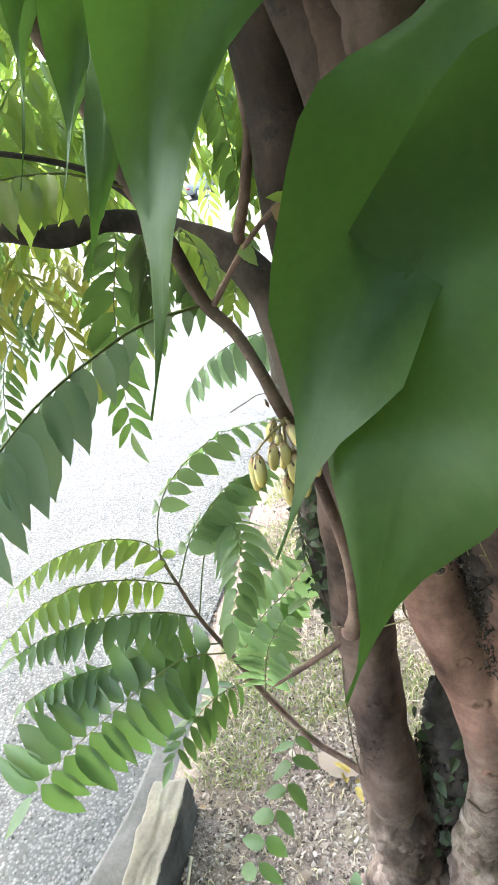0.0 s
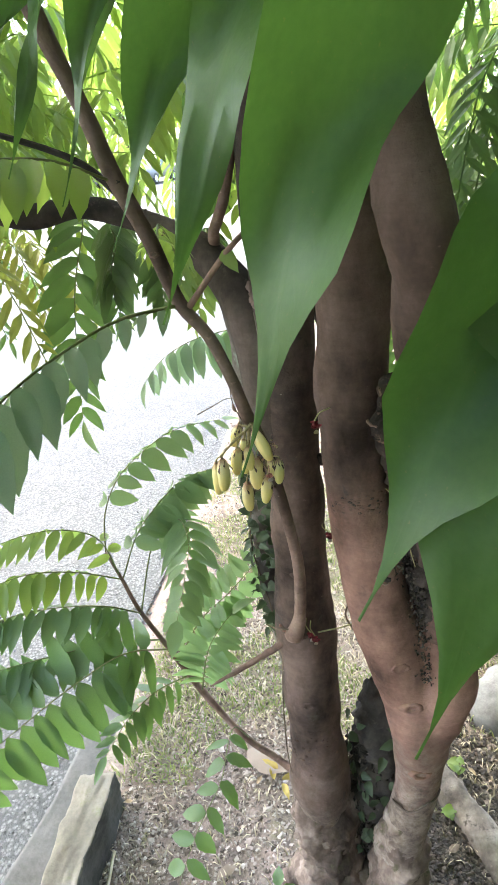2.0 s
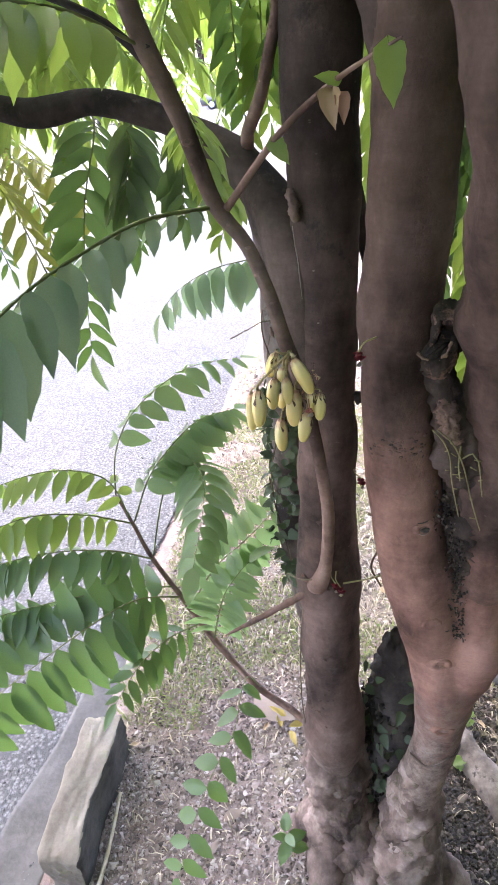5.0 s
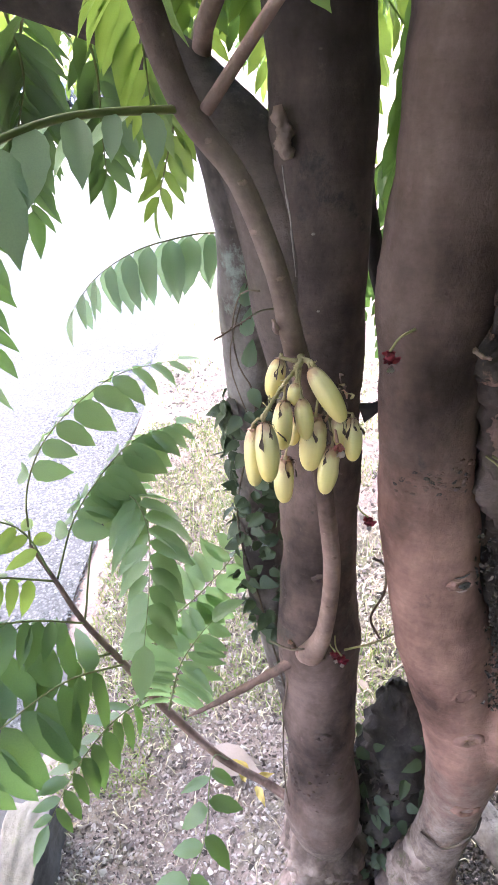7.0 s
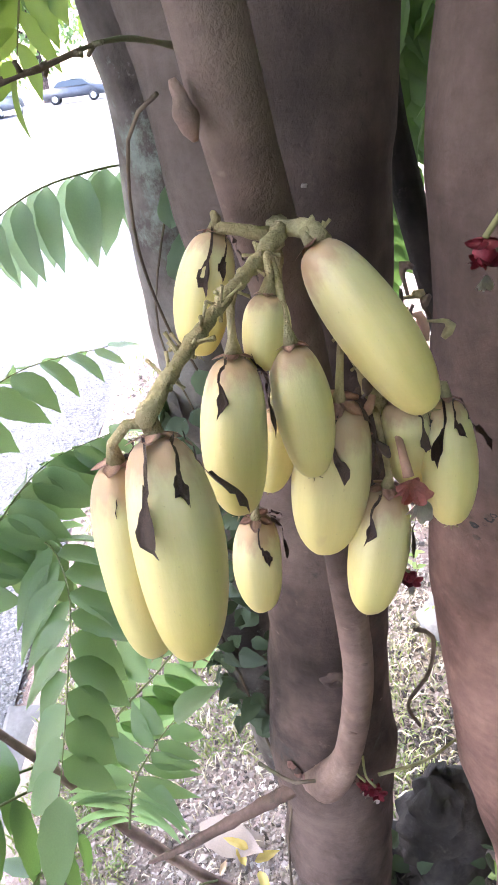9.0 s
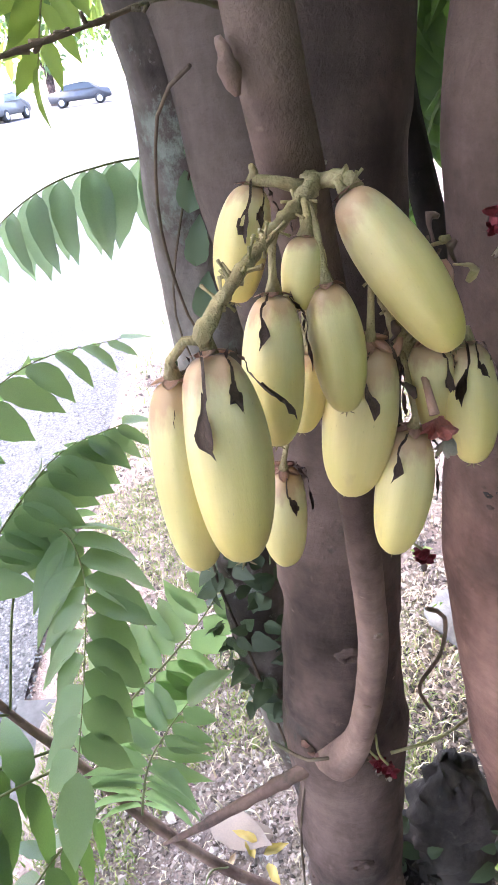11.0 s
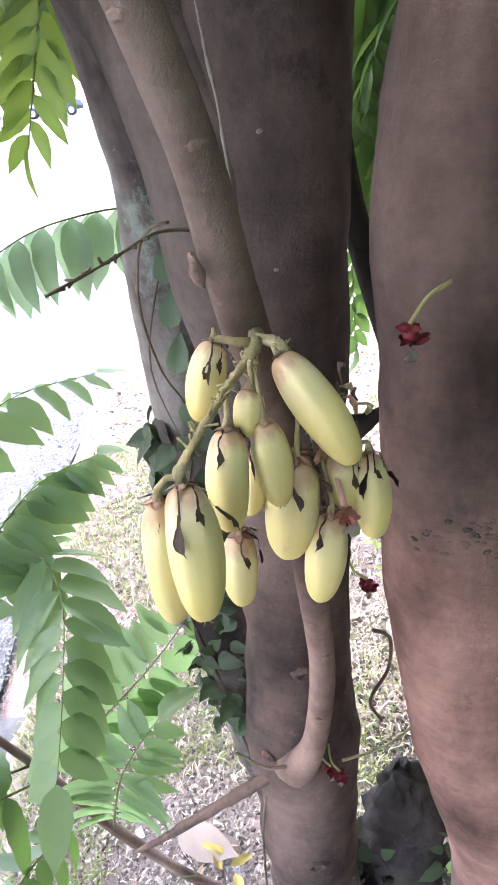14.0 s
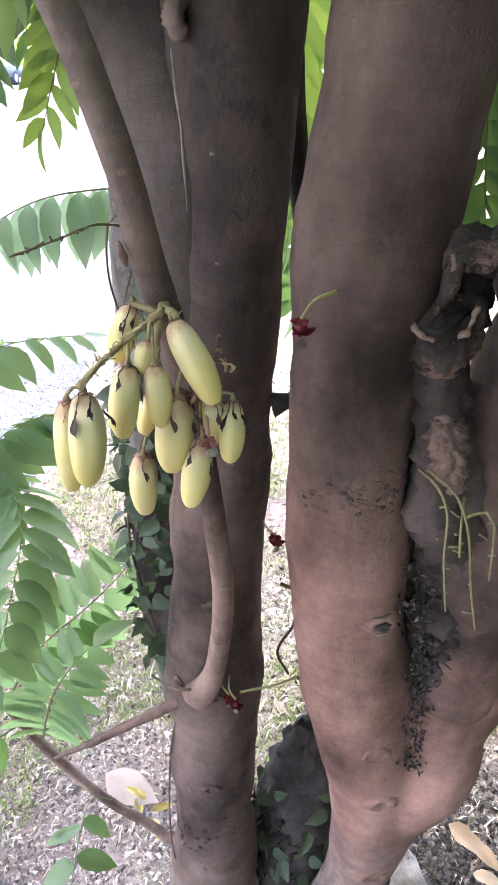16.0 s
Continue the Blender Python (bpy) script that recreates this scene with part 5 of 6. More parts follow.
for _line in ([(-0.009, 0.86, 1.4865), (-0.019, 0.842, 1.484), (-0.0265, 0.827, 1.4815), (-0.035, 0.811, 1.477)], [(0.0, 0.857, 1.487), (0.005, 0.853, 1.468), (0.012, 0.852, 1.448)]):
    for _k in range(38):
        _f = _rng.random() * (len(_line) - 1.001)
        _q = Vector(_line[int(_f)]).lerp(Vector(_line[int(_f) + 1]), _f % 1)
        _d = Vector((_rng.gauss(0, 1), _rng.gauss(-0.3, 1), _rng.gauss(0.2, 1))).normalized()
        _e = _q + _d * _rng.uniform(0.0032, 0.006)
        rod("spur", [(*_q, 0.0006), (*(_q.lerp(_e, 0.6)), 0.0003), (*_e, 0.00045)], STALKGREEN, bunch, 0.0015, 5)
_end, _low = (-0.0375, 0.8085, 1.473), (0.012, 0.852, 1.446)
add_fruit(0, (0.0, 0.8546, 1.485), (0.0205, 0.8365, 1.4515), 0.0172, (0.0, 0.858, 1.489))
add_fruit(1, (-0.0226, 0.87, 1.4872), (-0.0305, 0.86, 1.462), 0.015, (-0.0215, 0.868, 1.490), 3)
add_fruit(2, (-0.0367, 0.8075, 1.469), (-0.0355, 0.792, 1.4335), 0.0172, _end, 1, 0.0, -0.15)
add_fruit(0, (-0.0445, 0.808, 1.4645), (-0.0458, 0.803, 1.423), 0.0148, _end)
add_fruit(1, (-0.0218, 0.838, 1.4685), (-0.0249, 0.828, 1.436), 0.0155, (-0.02, 0.839, 1.484), 2, 0.0, 1.15)
add_fruit(2, (-0.0092, 0.839, 1.469), (-0.0065, 0.834, 1.4395), 0.0138, (-0.011, 0.85, 1.486), None)
add_fruit(0, (-0.0125, 0.8445, 1.4796), (-0.0155, 0.841, 1.4645), 0.0112, (-0.011, 0.853, 1.486))
add_fruit(1, (0.0008, 0.8415, 1.4515), (-0.0035, 0.85, 1.4025), 0.021, (0.005, 0.853, 1.466), 1, 1.0, 1.35)
add_fruit(2, (0.0128, 0.8425, 1.424), (0.007, 0.84, 1.385), 0.0169, _low, 2, 0.0, 0.95)
add_fruit(0, (0.0291, 0.849, 1.4445), (0.0283, 0.837, 1.416), 0.0146, _low, 0, 0.0, -0.6)
add_fruit(1, (-0.0218, 0.873, 1.395), (-0.024, 0.8825, 1.3465), 0.018, (-0.016, 0.868, 1.42), 0, 0.0, 1.3)
add_fruit(2, (0.018, 0.8475, 1.4475), (0.0212, 0.849, 1.4215), 0.0135, _low, 3, 0.0, 0.5)
add_fruit(0, (-0.0125, 0.85, 1.4475), (-0.0172, 0.846, 1.4275), 0.0115, (-0.009, 0.86, 1.47))
# tangle of dry flower remains in the middle of the bunch
for _k in range(34):
    _c = Vector((_rng.uniform(0.002, 0.026), _rng.uniform(0.846, 0.858), _rng.uniform(1.43, 1.474)))
    _d = Vector((_rng.gauss(0, 1), _rng.gauss(-0.4, 0.7), _rng.gauss(-0.2, 1))).normalized() * _rng.uniform(0.004, 0.009)
    _n = Vector((_rng.gauss(0, 0.002), _rng.gauss(0, 0.002), _rng.gauss(0, 0.002)))
    rod("dry_flower", [(*_c, 0.0004), (*(_c + _d * 0.5 + _n), 0.0006), (*(_c + _d * 0.8 + _n), 0.0013), (*(_c + _d), 0.0007)], (DRIED, STALKGREEN, DRIED, CALYX)[_k % 4], bunch, 0.0012, 6, lump=0.5, freq=500)

# ---- kerb block ----
def kerb_block():
    bm = bmesh.new()
    bmesh.ops.create_cube(bm, size=1)
    bmesh.ops.subdivide_edges(bm, edges=bm.edges[:], cuts=23, use_grid_fill=True)
    for v in bm.verts:
        p = v.co * 2
        p = p / (abs(p.x) ** 26 + abs(p.y) ** 26 + abs(p.z) ** 26) ** (1 / 26) / 2
        n = Vector((p.x * 0.108, p.y * 0.4, p.z * 0.18))
        n.x *= 0.92 + 0.12 * (p.z + 0.5)
        n.x -= 0.012 * max(0.0, math.cos((p.y + 0.12) * 7)) * (p.x + 0.5)
        n.z -= 0.03 * max(0.0, -p.y - 0.1)
        rough = Vector((noise.noise(n * 15), noise.noise(n * 15 + Vector((5, 0, 0))), noise.noise(n * 15 + Vector((0, 9, 0)))))
        fine = Vector((noise.noise(n * 60), noise.noise(n * 60 + Vector((5, 0, 0))), noise.noise(n * 60 + Vector((0, 9, 0)))))
        v.co = n + rough * 0.008 + fine * 0.004
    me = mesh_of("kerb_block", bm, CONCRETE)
    me.materials.append(SHADED_CONCRETE)
    # shade painted in: faces turned to +x get the dark copy
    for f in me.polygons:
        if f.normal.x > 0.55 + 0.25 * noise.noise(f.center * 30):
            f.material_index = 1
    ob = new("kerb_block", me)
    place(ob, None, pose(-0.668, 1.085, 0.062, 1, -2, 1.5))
    tagged(ob, "mossy rough concrete kerb block with shade painted on one side", "kerb")


kerb_block()

# ---- flowers and dangling flower stems ----
def petal_bundle(name, at, material, parent, n, size, seed, down=0.8):
    rng = random.Random(seed)
    bm = bmesh.new()
    for k in range(n):
        a = 2 * math.pi * k / n + rng.uniform(-0.3, 0.3)
        d = Vector((math.cos(a), math.sin(a), -down)).normalized()
        s = d.orthogonal().normalized()
        rows = []
        for i in range(5):
            f = i / 4
            w = size * 0.32 * math.sin(math.pi * (0.15 + 0.75 * f))
            c = Vector(at) + d * size * f + Vector((0, 0, size * 0.35 * f * f))
            rows.append([bm.verts.new(c + s * w * j) for j in (-1, 0, 1)])
        for p, q in zip(rows, rows[1:]):
            for j in range(2):
                bm.faces.new((p[j], q[j], q[j + 1], p[j + 1]))
    bmesh.ops.solidify(bm, geom=bm.faces[:], thickness=0.0005)
    return part(name, bm, material, parent)


def flower(at, root, seed, label):
    at, root = Vector(at), Vector(root)
    fl = thing("flower_cluster", root, label, "flower", "flowers on the trunks")
    mid = (at + root) / 2 + Vector((-0.004, -0.006, 0.008))
    rod("stem", [(*root, 0.0013), (*mid, 0.001), (*(at + Vector((0, 0, 0.006))), 0.0012)], YELLOWSTEM, fl, 0.004, 7, lump=0.2)
    bm = bmesh.new()
    bmesh.ops.create_icosphere(bm, subdivisions=2, radius=0.0042)
    for v in bm.verts:
        v.co = at + Vector((v.co.x, v.co.y, v.co.z * 1.15)) * (1 + 0.25 * noise.noise(v.co * 400 + Vector((seed, 0, 0))))
    part("bud", bm, RED, fl)
    petal_bundle("petals", at, RED, fl, 7, 0.0095, seed, 1.2)
    petal_bundle("petals", at + Vector((-0.001, -0.001, 0.005)), RED, fl, 6, 0.007, seed + 1, 0.5)
    petal_bundle("petals", at + Vector((0.002, -0.002, -0.002)), RED, fl, 6, 0.008, seed + 5, 0.1)
    petal_bundle("stamen_tuft", at + Vector((0.001, -0.001, -0.008)), WHITEPETAL, fl, 7, 0.0085, seed + 2, 2.5)
    return fl


flower((0.074, 0.938, 1.452), (0.096, 0.945, 1.474), 1, "dark red flower with a pale stamen on a short stem")
flower((0.037, 0.993, 1.0), (0.03, 1.004, 1.03), 2, "small red flowers at the foot of a shoot")
flower((0.045, 0.99, 0.995), (0.038, 1.004, 1.024), 3, "small red flowers at the foot of a shoot")
flower((0.08, 1.03, 1.195), (0.068, 1.045, 1.21), 4, "red flower buds on the dark trunk")

_f = thing("flower_cluster", (0.018, 0.84, 1.434), "half-open pink flower with pale stamens among the fruits", "flower", "flowers on the trunks")
rod("stem", [(0.016, 0.85, 1.444, 0.0011), (0.016, 0.842, 1.439, 0.001), (0.0165, 0.836, 1.433, 0.0014)], CALYX, _f, 0.002, 7)
petal_bundle("petals", (0.0168, 0.835, 1.432), PINK, _f, 6, 0.0075, 31, 1.4)
petal_bundle("petals", (0.0172, 0.834, 1.43), PINK, _f, 5, 0.0055, 32, 0.6)
petal_bundle("stamen_tuft", (0.0182, 0.832, 1.428), WHITEPETAL, _f, 7, 0.0075, 33, 2.2)

spray = thing("withered_spray", (0.19, 0.925, 1.36), "limp yellow-green leftover flower stems hanging from the trunk", "flower stem")
for _k, _p in enumerate(([(0.172, 0.94, 1.342), (0.183, 0.925, 1.336), (0.194, 0.922, 1.312), (0.2, 0.922, 1.27), (0.214, 0.923, 1.21)], [(0.178, 0.94, 1.342), (0.196, 0.922, 1.332), (0.213, 0.92, 1.296), (0.228, 0.921, 1.24), (0.245, 0.923, 1.186)], [(0.214, 0.935, 1.3), (0.223, 0.922, 1.316), (0.231, 0.92, 1.305), (0.242, 0.922, 1.246)], [(0.21, 0.935, 1.32), (0.206, 0.92, 1.3), (0.21, 0.918, 1.275)])):
    _st = rod("stem", [(*q, 0.0013 - 0.00012 * i) for i, q in enumerate(_p)], GREENSTEM, spray, 0.008, 7, lump=0.3, freq=90)
    _r = random.Random(_k)
    for _j in range(4):
        _q = Vector(_p[1]).lerp(Vector(_p[-1]), (_j + 0.6) / 4.2)
        _d = Vector((_r.uniform(-1, 1), _r.uniform(-0.6, 0.2), _r.uniform(-0.3, 0.8))) * 0.006
        rod("spur", [(*_q, 0.0009), (*(_q + _d), 0.0008), (*(_q + _d * 1.6), 0.0011)], GREENSTEM, _st, 0.003, 6)

# ---- twining vine ----
vine = thing("climbing_vine", (-0.08, 1.17, 0.0), "thin twining vine with oval green leaves on the grey stem", "vine")
rod("stem", [(-0.035, 0.945, 1.516, 0.0008), (-0.052, 0.99, 1.5, 0.0008), (-0.066, 1.06, 1.44, 0.0009), (-0.066, 1.14, 1.36, 0.001), (-0.05, 1.17, 1.28, 0.0012), (-0.088, 1.17, 1.1, 0.0016), (-0.06, 1.165, 0.9, 0.0016), (-0.02, 1.15, 0.6, 0.0018), (-0.02, 1.13, 0.3, 0.002), (-0.05, 1.14, 0.0, 0.002)], TWIG, vine, 0.02, 7)
rod("stem", [(-0.03, 1.165, 1.5, 0.0009), (-0.062, 1.166, 1.42, 0.0009), (-0.078, 1.17, 1.35, 0.0009), (-0.06, 1.168, 1.27, 0.0009)], TWIG, vine, 0.02, 6)
rod("stem", [(0.093, 1.05, 1.115, 0.0022), (0.112, 1.06, 1.09, 0.002), (0.115, 1.07, 1.03, 0.002), (0.1, 1.08, 0.97, 0.002), (0.12, 1.1, 0.9, 0.002)], TWIG, vine, 0.012, 6)
rod("stem", [(0.05, 1.0, 1.0, 0.0016), (0.09, 1.0, 1.012, 0.0014), (0.13, 1.02, 1.01, 0.0012)], GREENSTEM, vine, 0.012, 6)
rod("stem", [(-0.05, 1.03, 0.99, 0.0016), (-0.02, 1.0, 1.005, 0.0016), (0.012, 0.998, 1.012, 0.0014)], TWIG, vine, 0.012, 6)
rod("stem", [(-0.02, 1.03, 0.42, 0.0014), (-0.04, 1.04, 0.6, 0.0014), (-0.036, 1.045, 0.8, 0.0012), (-0.02, 1.03, 0.95, 0.0012)], TWIG, vine, 0.02, 6, lump=0.5, freq=120)
_rng = random.Random(3)
for _z in (1.545, 1.475, 1.43, 1.392, 1.35, 1.315):
    _a = _rng.uniform(-0.5, 0.35)
    _c = Vector((-0.054 + 0.036 * math.sin(_a), 1.2 - 0.038 * math.cos(_a), _z))
    place(new("leaf", IVY_PALE[_rng.randrange(2)]), vine, leaf_pose(_c, (0.25, 0.1, _rng.choice((-1, 1))), (math.sin(_a), -math.cos(_a), 0.1), 0.034, 0.7))
for _k in range(170):
    _z = 1.28 - 0.5 * _rng.random() ** 1.3
    _a = _rng.uniform(-2.2, 0.9)
    _c = Vector((-0.05 + 0.12 * max(0.0, 0.95 - _z) + 0.04 * math.sin(_a), 1.205 - 0.045 * math.cos(_a), _z))
    _o = Vector((math.sin(_a), -math.cos(_a), 0.5))
    place(new("leaf", IVY[_k % 3]), vine, leaf_pose(_c + _o * 0.006, (_rng.uniform(-1, 1), _rng.uniform(-0.6, 0.2), _rng.uniform(-1, 0.3)), _o, _rng.uniform(0.016, 0.03), _rng.uniform(0.75, 1.0)))
for _k in range(56):
    _a = _rng.uniform(-1.2, 1.3)
    _u = _rng.random()
    _z = 0.06 + 0.62 * _u
    _c = Vector((0.155 + 0.06 * math.sin(_a), 1.125 - 0.075 * math.cos(_a) - 0.03 * (1 - _u), _z))
    _o = Vector((math.sin(_a), -math.cos(_a), 0.7))
    place(new("leaf", IVY[_k % 3]), vine, leaf_pose(_c + _o * 0.008, (_rng.uniform(-1, 1), _rng.uniform(-0.8, 0.2), _rng.uniform(-0.8, 0.3)), _o, _rng.uniform(0.016, 0.032), _rng.uniform(0.75, 1.0)))

for _k in range(8):
    _a = _rng.uniform(-1.5, 0.9)
    _c = Vector((0.165 + 0.062 * math.sin(_a), 1.115 - 0.062 * math.cos(_a), _rng.uniform(0.45, 0.72)))
    _o = Vector((math.sin(_a), -math.cos(_a), 0.6))
    place(new("leaf", IVY[_k % 3]), vine, leaf_pose(_c + _o * 0.008, (_rng.uniform(-1, 1), _rng.uniform(-0.6, 0.0), _rng.uniform(-0.8, 0.2)), _o, _rng.uniform(0.022, 0.034), _rng.uniform(0.8, 1.0)))

# heart-leaved twiner by the joint
twiner = thing("young_climber", (-0.057, 0.852, 1.66), "thin climbing shoot with heart-shaped leaves and a curled bud", "vine")
rod("stem", [(-0.06, 0.852, 1.655, 0.0042), (-0.003, 0.833, 1.718, 0.0034), (0.039, 0.816, 1.751, 0.003), (0.066, 0.799, 1.767, 0.0022), (0.105, 0.782, 1.785, 0.0012)], BARK_SHOOT, twiner, 0.012, 7)
for _at, _ax, _l, _w in (((-0.006, 0.832, 1.716), (0.35, -0.3, -0.45), 0.028, 0.9), ((0.095, 0.785, 1.78), (0.12, -0.25, -1), 0.045, 0.85), ((0.055, 0.806, 1.76), (-0.4, -0.2, 0.1), 0.022, 0.8)):
    place(new("leaf", HEART[0]), twiner, leaf_pose(_at, _ax, (0.1, -1, 0.4), _l, _w))
place(new("leaf", leaf_mesh("leaf", DRYLEAF, 0.8, cup=0.7, bend=0.5, heart=1.0, seed=4)), twiner, leaf_pose((0.05, 0.81, 1.752), (-0.1, -0.3, -1), (-0.4, -1, 0), 0.028, 0.9))
place(new("leaf", leaf_mesh("leaf", CALYX, 0.7, cup=0.7, bend=0.4, heart=1.0, seed=5)), twiner, leaf_pose((0.056, 0.81, 1.748), (0.3, -0.3, -1), (0.4, -1, 0), 0.022, 0.9))

# ---- old stump, log, rocks ----
def old_stump():
    bm = bmesh.new()
    rings = tube(bm, [(0.14, 1.12, -0.05, 0.1), (0.145, 1.12, 0.1, 0.08), (0.15, 1.12, 0.3, 0.07), (0.16, 1.118, 0.45, 0.064), (0.165, 1.115, 0.58, 0.06), (0.165, 1.113, 0.66, 0.05), (0.16, 1.112, 0.72, 0.036), (0.155, 1.112, 0.75, 0.015)], 0.012, 34, 0.4, 0.3, 14, 6)
    rng = random.Random(2)
    for v in rings[-1] + rings[-2]:
        v.co.z += rng.uniform(-0.012, 0.012)
    ob = new("tree_stump", mesh_of("tree_stump", bm, BARK_DARK))
    place(ob)
    tagged(ob, "dark rotting stump overgrown with small vine leaves", "stump")


old_stump()


def log():
    bm = bmesh.new()
    tube(bm, [(0.31, 1.46, 0.03, 0.035), (0.36, 1.38, 0.035, 0.045), (0.42, 1.27, 0.03, 0.046), (0.5, 1.1, 0.02, 0.04), (0.56, 0.98, 0.01, 0.03)], 0.014, 20, 0.25, 0.2, 16, 2)
    ob = new("log", mesh_of("log", bm, DEADWOOD))
    place(ob)
    tagged(ob, "weathered grey piece of root lying on the soil", "log")


log()


def rock(at, size, seed, label, material=STONE, name="rock"):
    bm = bmesh.new()
    bmesh.ops.create_icosphere(bm, subdivisions=3, radius=1)
    for v in bm.verts:
        n = v.co.normalized()
        r = 1 + 0.35 * noise.noise(n * 1.3 + Vector((seed, 0, 0))) + 0.12 * noise.noise(n * 4 + Vector((0, seed, 0)))
        v.co = Vector((n.x * size[0] * r, n.y * size[1] * r, max(-0.35, n.z) * size[2] * r))
    ob = new(name, mesh_of(name, bm, material))
    place(ob, None, Matrix.Translation((at[0], at[1], ground_z(at[0], at[1]) + at[2])) @ pose(0, 0, 0, 0, 0, seed * 47))
    tagged(ob, label, "rock", "rocks on the verge")


rock((0.62, 1.68, 0.03), (0.15, 0.12, 0.1), 1, "large pale grey rock on the soil")
rock((0.5, 1.95, 0.02), (0.1, 0.08, 0.06), 2, "grey rock beside a larger one")
rock((-1.79, 3.14, -0.06), (0.08, 0.05, 0.03), 8, "dark stone lying on the road")

# flat strip of old concrete at the road's edge
def edge_strip():
    bm = bmesh.new()
    bmesh.ops.create_cube(bm, size=1)
    bmesh.ops.subdivide_edges(bm, edges=bm.edges[:], cuts=13, use_grid_fill=True)
    for v in bm.verts:
        v.co = Vector((v.co.x * 0.17, v.co.y * 1.7, v.co.z * 0.06))
        v.co += Vector((noise.noise(v.co * 5) * 0.03, 0, noise.noise(v.co * 9 + Vector((4, 0, 0))) * 0.012))
    ob = new("edge_strip", mesh_of("edge_strip", bm, ROADEDGE))
    place(ob, None, pose(-0.83, 1.05, -0.062, 0, 3, -6))
    tagged(ob, "worn flat grey concrete edging between road and verge", "edging", kind="structure")


edge_strip()

STICK_A, STICK_B = (-0.597, 1.125), (-0.578, 0.86)
stick = new("stick")
place(stick, None, Matrix.Translation((-0.56, 0.95, 0.02)))
tagged(stick, "thin pale dry stick beside the kerb block", "stick")
rod("shaft", [(STICK_A[0], STICK_A[1], 0.03, 0.004), ((STICK_A[0] + STICK_B[0]) / 2 + 0.004, (STICK_A[1] + STICK_B[1]) / 2, 0.022, 0.005), (STICK_B[0], STICK_B[1], 0.02, 0.006)], STRAW, stick, 0.02, 7, lump=0.2)

# ---- fallen leaves ----
def fallen(me, at, yaw, size, label, tilt=0.15, width=1.0):
    z = ground_z(at[0], at[1]) + 0.012
    ob = new("fallen_leaf", me)
    place(ob, None, leaf_pose((at[0], at[1], z + (at[2] if len(at) > 2 else 0)), (math.cos(yaw), math.sin(yaw), tilt), (0.1 * math.sin(yaw * 3), -0.2, 1), size, width))
    return tagged(ob, label, "leaf", "fallen leaves")


PALE = leaf_mesh("fallen_leaf", PALELEAF, 0.45, cup=-0.1, bend=-0.05, wave=0.1, seed=3)
BROWN = [leaf_mesh("fallen_leaf", DRYLEAF, 0.4, cup=0.5, bend=-0.1 * k, wave=0.2, seed=k) for k in range(3)]
YELLOW = leaf_mesh("fallen_leaf", YELLOWLEAF, 0.4, cup=0.4, bend=0.2, wave=0.2, seed=7)
fallen(PALE, (-0.25, 1.46, 0.03), -0.55, 0.17, "large pale dry leaf lying on the litter", 0.1)
for _k, (_x, _y, _w) in enumerate(((-0.13, 1.37, 0.2), (-0.15, 1.36, 1.9), (-0.12, 1.34, -1.2), (-0.14, 1.385, 2.7))):
    fallen(YELLOW, (_x, _y, 0.01 + 0.01 * _k), _w, 0.06, "curled yellow leaf by the trunk foot", 0.25, 0.8)
fallen(BROWN[0], (0.60, 1.33, 0.01), -0.9, 0.15, "long curled brown leaf on the soil", 0.05, 0.75)
fallen(BROWN[1], (0.62, 1.22, 0.01), -0.5, 0.07, "small brown dry leaf on the soil")
fallen(YELLOW, (0.71, 1.56, 0.01), 0.2, 0.07, "yellow leaf among weeds", 0.1, 0.7)
fallen(PALE, (0.345, 1.18, 0.0), 0.6, 0.035, "small cream leaf scrap on the soil", 0.1, 1.3)
_rng = random.Random(21)
for _k in range(34):
    _x, _y = _rng.uniform(-0.6, 0.75), _rng.uniform(0.75, 2.2)
    fallen((BROWN + [PALE])[_k % 4], (_x, _y, 0.0), _rng.uniform(0, 6.28), _rng.uniform(0.03, 0.06), "small dry brown leaf on the soil" if _k % 4 < 3 else "small pale dry leaf on the soil", _rng.uniform(-0.05, 0.3))

